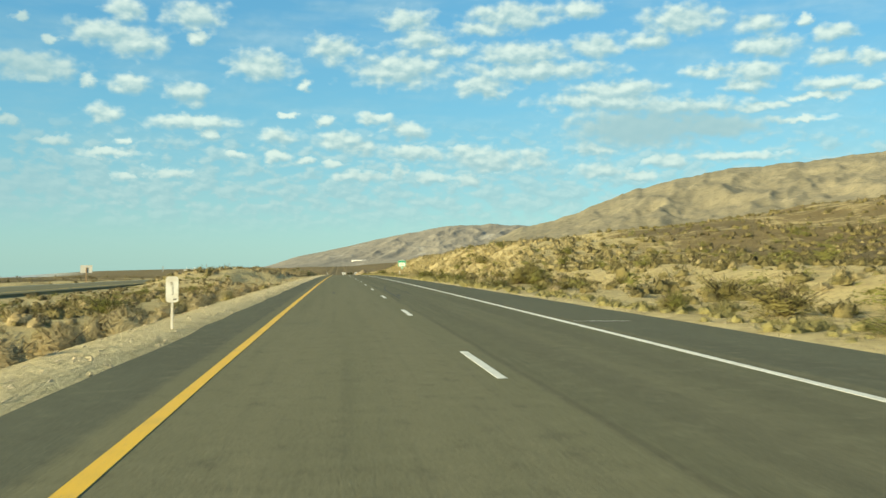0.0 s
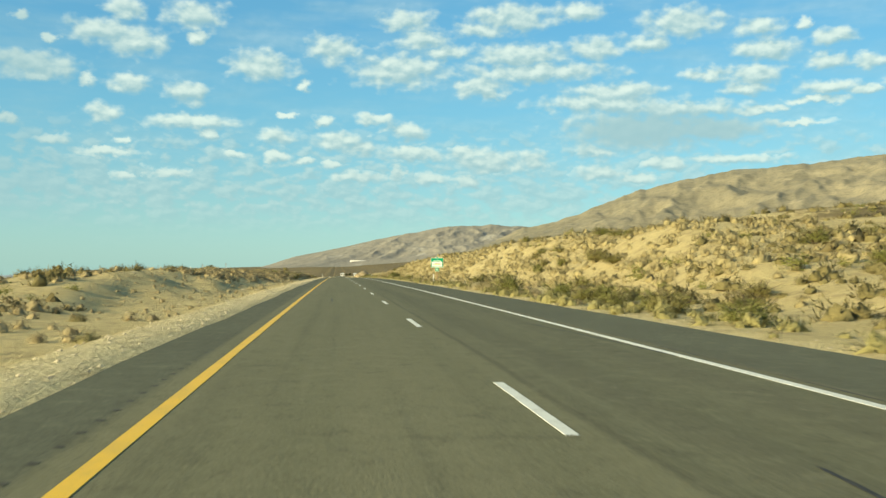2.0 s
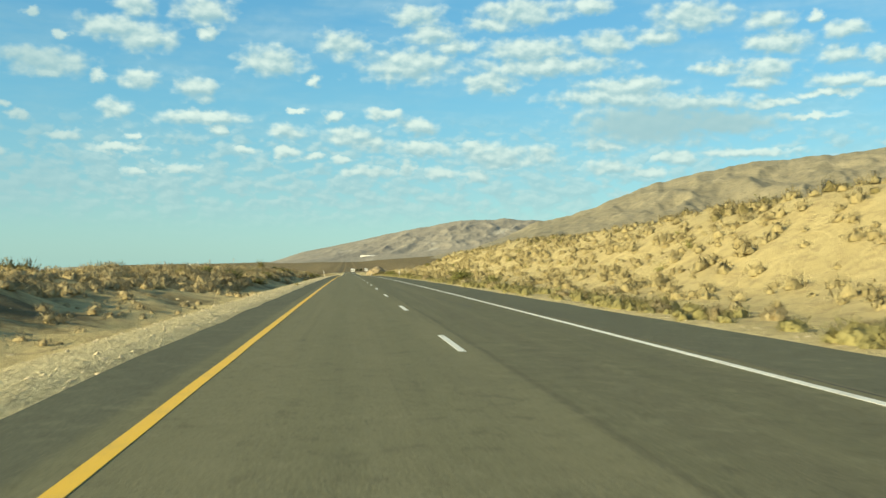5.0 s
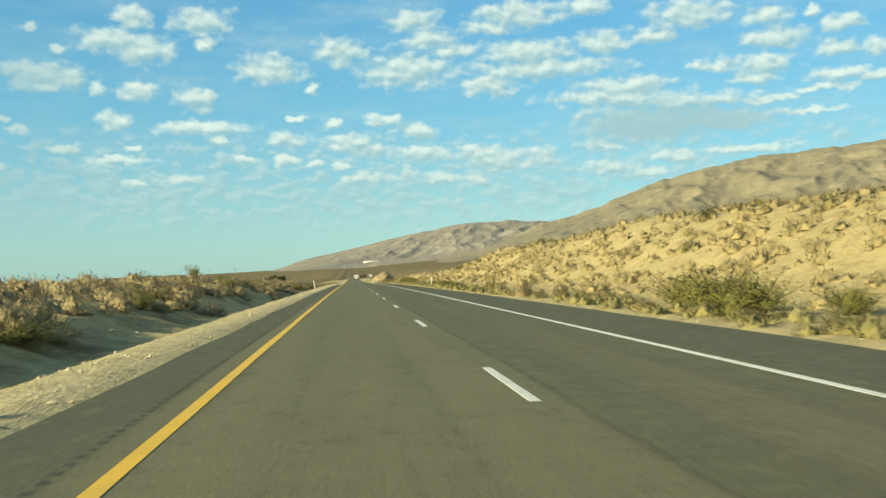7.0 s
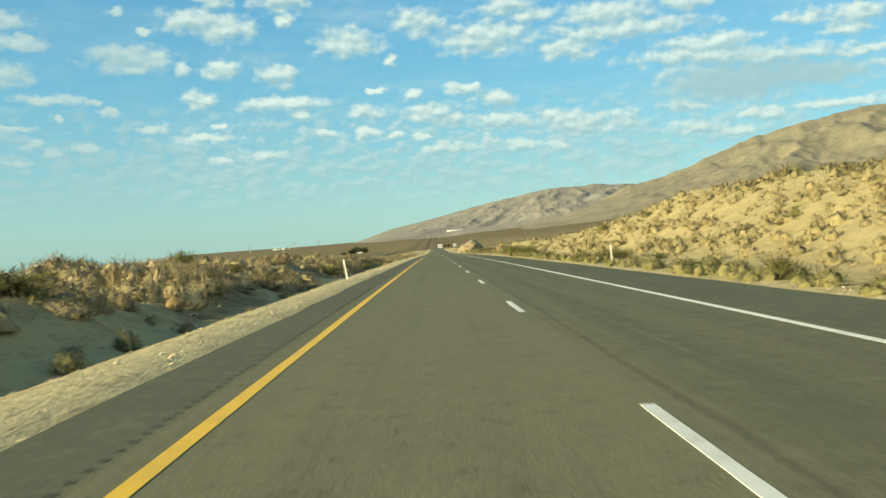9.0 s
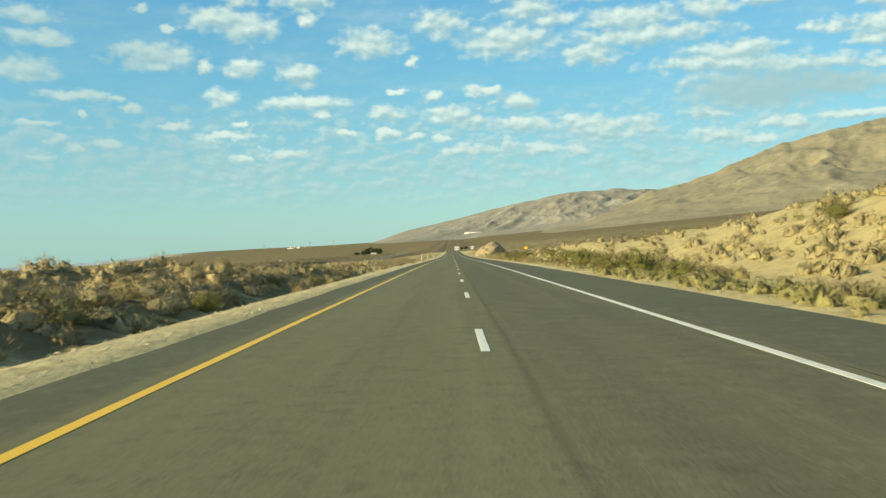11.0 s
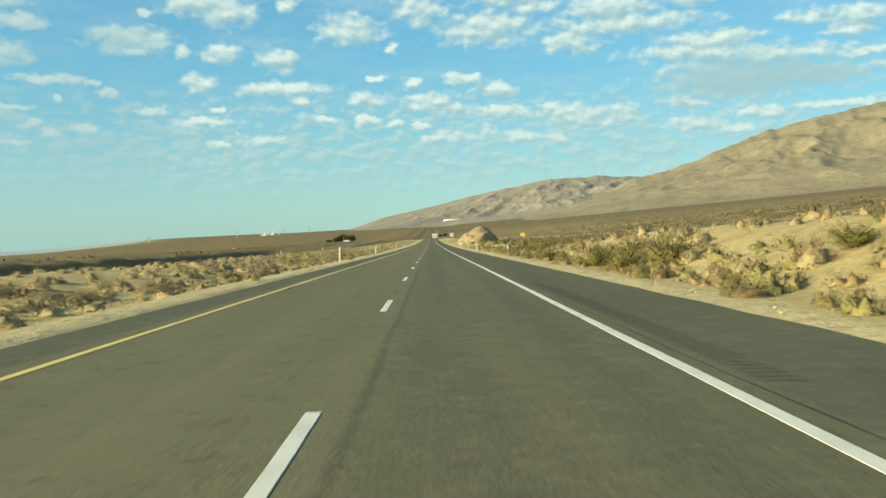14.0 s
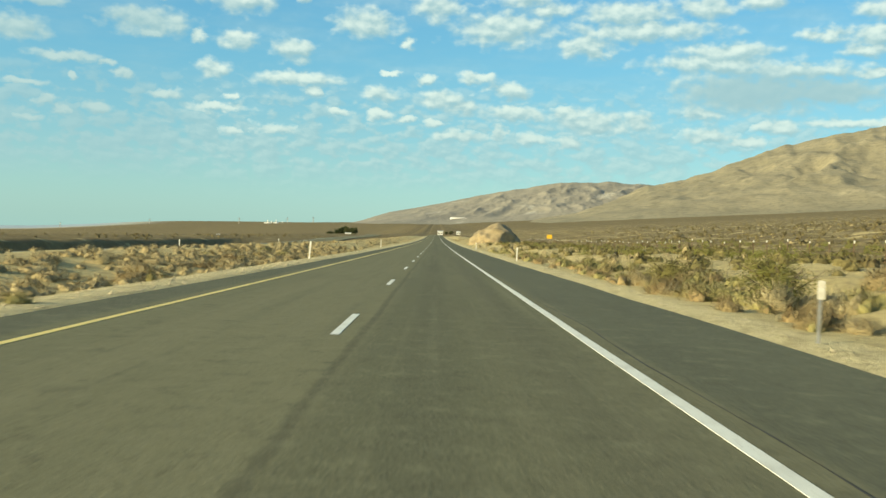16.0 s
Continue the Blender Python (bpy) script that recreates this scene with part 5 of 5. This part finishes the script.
def rock_mound():
    """A heap of weathered tan rock beside the road."""
    bm = bmesh.new()
    bmesh.ops.create_icosphere(bm, subdivisions=5, radius=1.0)
    for v in bm.verts:
        d = v.co.normalized()
        n = noise.ridged_multi_fractal(d * 1.6 + Vector((3, 1, 7)), 0.9, 2.1, 5, 0.9, 2.0)
        m = noise.noise(d * 5.0)
        v.co = d * (0.80 + 0.13 * n + 0.05 * m)
        v.co.x *= 7.2
        v.co.y *= 9.0
        v.co.z *= 5.2
        v.co.z += 1.2 * math.exp(-((v.co.x - 1.5) / 3) ** 2) * max(0, d.z)
    ob = part("rock_outcrop", bm, BOULDER, None, "", True)
    ob.matrix_basis = pose(16.5, 748, float(ground_z(16.5, 748)) - 1.0)
    tagged(ob, "rounded outcrop of weathered tan rock beside the road", "rock")


def roadside_stones():
    """Gravel on the verges and stones on the ditch slope."""
    rng = np.random.RandomState(77)
    bm = bmesh.new()
    bmesh.ops.create_icosphere(bm, subdivisions=1, radius=1.0)
    ball, ballf = np.array([v.co[:] for v in bm.verts]), np.array([[v.index for v in f.verts] for f in bm.faces])
    bm.free()
    chip = np.array([(1, 0, 0), (-1, 0, 0), (0, 1, 0), (0, -1, 0), (0, 0, 1)], float)
    chipf = np.array([(0, 2, 4), (2, 1, 4), (1, 3, 4), (3, 0, 4)])

    def strew(name, label, category, V, F, x, y, s):
        n = len(x)
        P = V[None] * rng.uniform(0.55, 1.35, (n, len(V)))[..., None] * rng.uniform(0.7, 1.3, (n, 1, 3)) * np.array([1, 1, 0.6]) * s[:, None, None]
        P += np.stack([x, y, ground_z(x, y) + s * 0.12], -1)[:, None]
        ob = raw(name, P.reshape(-1, 3), (F[None] + (np.arange(n) * len(V))[:, None, None]).reshape(-1, 3), STONE)
        tagged(ob, label, category, kind="stuff")

    n = 18000
    x = np.where(rng.uniform(size=n) < 0.75, -5.2 - 1.7 * rng.uniform(size=n) ** 1.2, 6.85 + 1.1 * rng.uniform(size=n))
    strew("verge_gravel", "pale loose gravel along both road edges", "gravel", chip, chipf, x, rng.uniform(2, 560, n), 0.013 + 0.045 * rng.uniform(size=n) ** 3.5)
    m = 260
    strew("ditch_stones", "loose pale stones on the rough ditch slope", "stones", ball, ballf, -7.0 - 5.0 * rng.uniform(size=m) ** 1.3, rng.uniform(104, 330, m), 0.03 + 0.10 * rng.uniform(size=m) ** 4)


# ---- far away ----
def house(x, y, w, d, h, name, label, turn=0.0, z=None):
    e = thing(name, label, "building", pose(x, y, float(ground_z(x, y)) - 0.2 if z is None else z, 0, 0, turn))
    bm = bmesh.new()
    block(bm, 0, 0, h / 2, w, d, h, 0.03)
    wall = part("wall", bm, HOUSE_WALL, e)
    bm = bmesh.new()
    v = [bm.verts.new(p) for p in ((-w / 2 - 0.5, -d / 2 - 0.5, h), (w / 2 + 0.5, -d / 2 - 0.5, h), (w / 2 + 0.5, d / 2 + 0.5, h), (-w / 2 - 0.5, d / 2 + 0.5, h), (-w / 2 - 0.5, 0, h + d * 0.22), (w / 2 + 0.5, 0, h + d * 0.22))]
    for f in ((0, 1, 5, 4), (2, 3, 4, 5), (1, 2, 5), (3, 0, 4), (3, 2, 1, 0)):
        bm.faces.new([v[i] for i in f])
    bmesh.ops.recalc_face_normals(bm, faces=bm.faces)
    part("roof", bm, HOUSE_ROOF, e)
    k = max(2, min(10, int(w / 4)))
    for i in range(k):
        bm = bmesh.new()
        block(bm, -w / 2 + w * (i + 0.5) / k, -d / 2 - 0.02, h * 0.55, min(1.4, w / k * 0.5), 0.1, h * 0.35, 0.02)
        part("window", bm, DARK_GLASS, e)


def tree(x, y, r, h, seed):
    rng = np.random.RandomState(seed)
    e = thing("tree", "dark bushy tree standing on the far plain", "tree", pose(x, y, float(ground_z(x, y)) - 0.1), "far trees")
    bm = bmesh.new()
    rod(bm, (0, 0, -0.3), (0.1, 0, h * 0.45), 0.28, 0.16, 7)
    for k in range(5):
        a = k * 1.26 + rng.uniform(0, 0.6)
        rod(bm, (0.05, 0, h * (0.25 + 0.04 * k)), (r * 0.6 * math.cos(a), r * 0.6 * math.sin(a), h * 0.75), 0.12, 0.04, 5)
    part("trunk", bm, BARK, e)
    c = rng.normal(size=(26, 3))
    c = c / np.linalg.norm(c, axis=1)[:, None] * rng.uniform(0.3, 0.85, 26)[:, None] * np.array([r, r, h * 0.38]) + np.array([0, 0, h * 0.62])
    p = np.repeat(c, 40, 0) + rng.normal(scale=r * 0.2, size=(1040, 3))
    u, w = rng.normal(size=p.shape) * r * 0.12, rng.normal(size=p.shape) * r * 0.08
    raw("crown", np.stack([p - u, p + w, p + u], 1).reshape(-1, 3), np.arange(3120).reshape(-1, 3), TREE_LEAF, e)


def pylon(x, y, h):
    e = thing("power_pylon", "thin lattice power pylon far out on the plain", "pylon", pose(x, y, float(ground_z(x, y)) - 1), "power pylons")
    bm = bmesh.new()
    for sx, sy in ((-1, -1), (1, -1), (1, 1), (-1, 1)):
        rod(bm, (sx * h * 0.1, sy * h * 0.1, 0), (sx * 0.4, sy * 0.4, h), 0.35, 0.25, 4)
    for k in range(5):
        z, z2 = h * k / 5, h * (k + 1) / 5
        a, b = h * 0.1 * (1 - k / 5.3), h * 0.1 * (1 - (k + 1) / 5.3)
        rod(bm, (-a, -a, z), (b, -b, z2), 0.2, 0.2, 3)
        rod(bm, (a, -a, z), (-b, -b, z2), 0.2, 0.2, 3)
    part("tower", bm, STEEL, e)
    for z, w in ((h * 0.72, h * 0.26), (h * 0.86, h * 0.2)):
        bm = bmesh.new()
        rod(bm, (-w, 0, z), (w, 0, z), 0.3, 0.3, 4)
        part("crossarm", bm, STEEL, e)


def stack_plant():
    """Pale tanks, halls and chimneys on the horizon."""
    x, y = -640.0, 4250.0
    e = thing("industrial_plant", "pale industrial plant with thin chimneys on the horizon", "building", pose(x, y, float(ground_z(x, y)) - 2))
    for k, (dx, w, h) in enumerate([(-40, 24, 4), (-8, 16, 6), (22, 30, 3), (80, 46, 3)]):
        bm = bmesh.new()
        block(bm, dx, k * 9, h / 2, w, 30, h, 0.4)
        part("hall", bm, HOUSE_WALL, e)
    for dx, h in ((-40, 14), (-24, 11), (-6, 16), (20, 10)):
        bm = bmesh.new()
        rod(bm, (dx, 0, 0), (dx, 0, h), 1.6, 1.2, 10)
        part("chimney", bm, HOUSE_WALL, e)


set_bushes()
loose_bushes()
build_scrub()
adopt_sign()
sign_back()
yellow_sign()
fence()
rock_mound()
marker(-5.72, 21.2, 0.27, 0.58, 0, 1.20, "white rounded marker plate on a post in the gravel", 4, (("R", 0, 0.12, 0.12), ("3", 0.005, 0.02, 0.12), ("3", 0.01, -0.08, 0.12)))
marker(7.50, 524.8, 0.115, 0.30, 0, 1.03, "narrow cream marker plate on a steel post", -2)
delineator(8.72, 165.6, 1.05)
for x, y, h, l in ((8.1, 336.6, 1.15, -3), (-6.2, 332.4, 1.05, -9), (-5.95, 516.6, 1.22, 1), (-6.2, 566.0, 1.1, 4), (7.7, 582.0, 1.1, 0),
                   (-24.5, 604.0, 1.2, 0), (-24.0, 660.0, 1.2, 0), (-6.3, 640.0, 1.1, 0), (7.9, 660.0, 1.1, 0)):
    delineator(x, y, h, l)
roadside_stones()
house(5.5, 1500.0, 5.5, 4.5, 4.0, "white_building", "small white building at the end of the road")
house(25.0, 1510.0, 4.0, 4.0, 3.4, "white_building", "small white shed at the end of the road")
house(123.0, 3772.0, 160.0, 10.0, 5.0, "long_white_building", "long low white building on the slope below the far mountains", -23.0, 17.5)
for k, (x, y, r, h) in enumerate([(-140, 2010, 8, 11), (-150, 2020, 9, 13), (-131, 2000, 7, 10), (-160, 2015, 6, 8), (-172, 2025, 5, 7), (12, 1505, 2, 4), (17, 1508, 2.5, 4)]):
    tree(x, y, r, h, 900 + k)
house(-139.0, 1985.0, 9.0, 6.0, 3.2, "white_house", "low white house below dark trees on the plain")
house(-162.0, 1150.0, 1.8, 2.0, 1.3, "white_shed", "tiny white shed out on the brown plain")
house(-150.0, 1154.0, 1.8, 2.0, 1.3, "white_shed", "tiny white shed out on the brown plain")
for x, y, h in ((-1450, 3500, 20), (-1250, 3600, 20), (-1000, 3750, 20), (-720, 3900, 26), (-560, 4000, 26), (-470, 4050, 26)):
    pylon(x, y, h)
stack_plant()
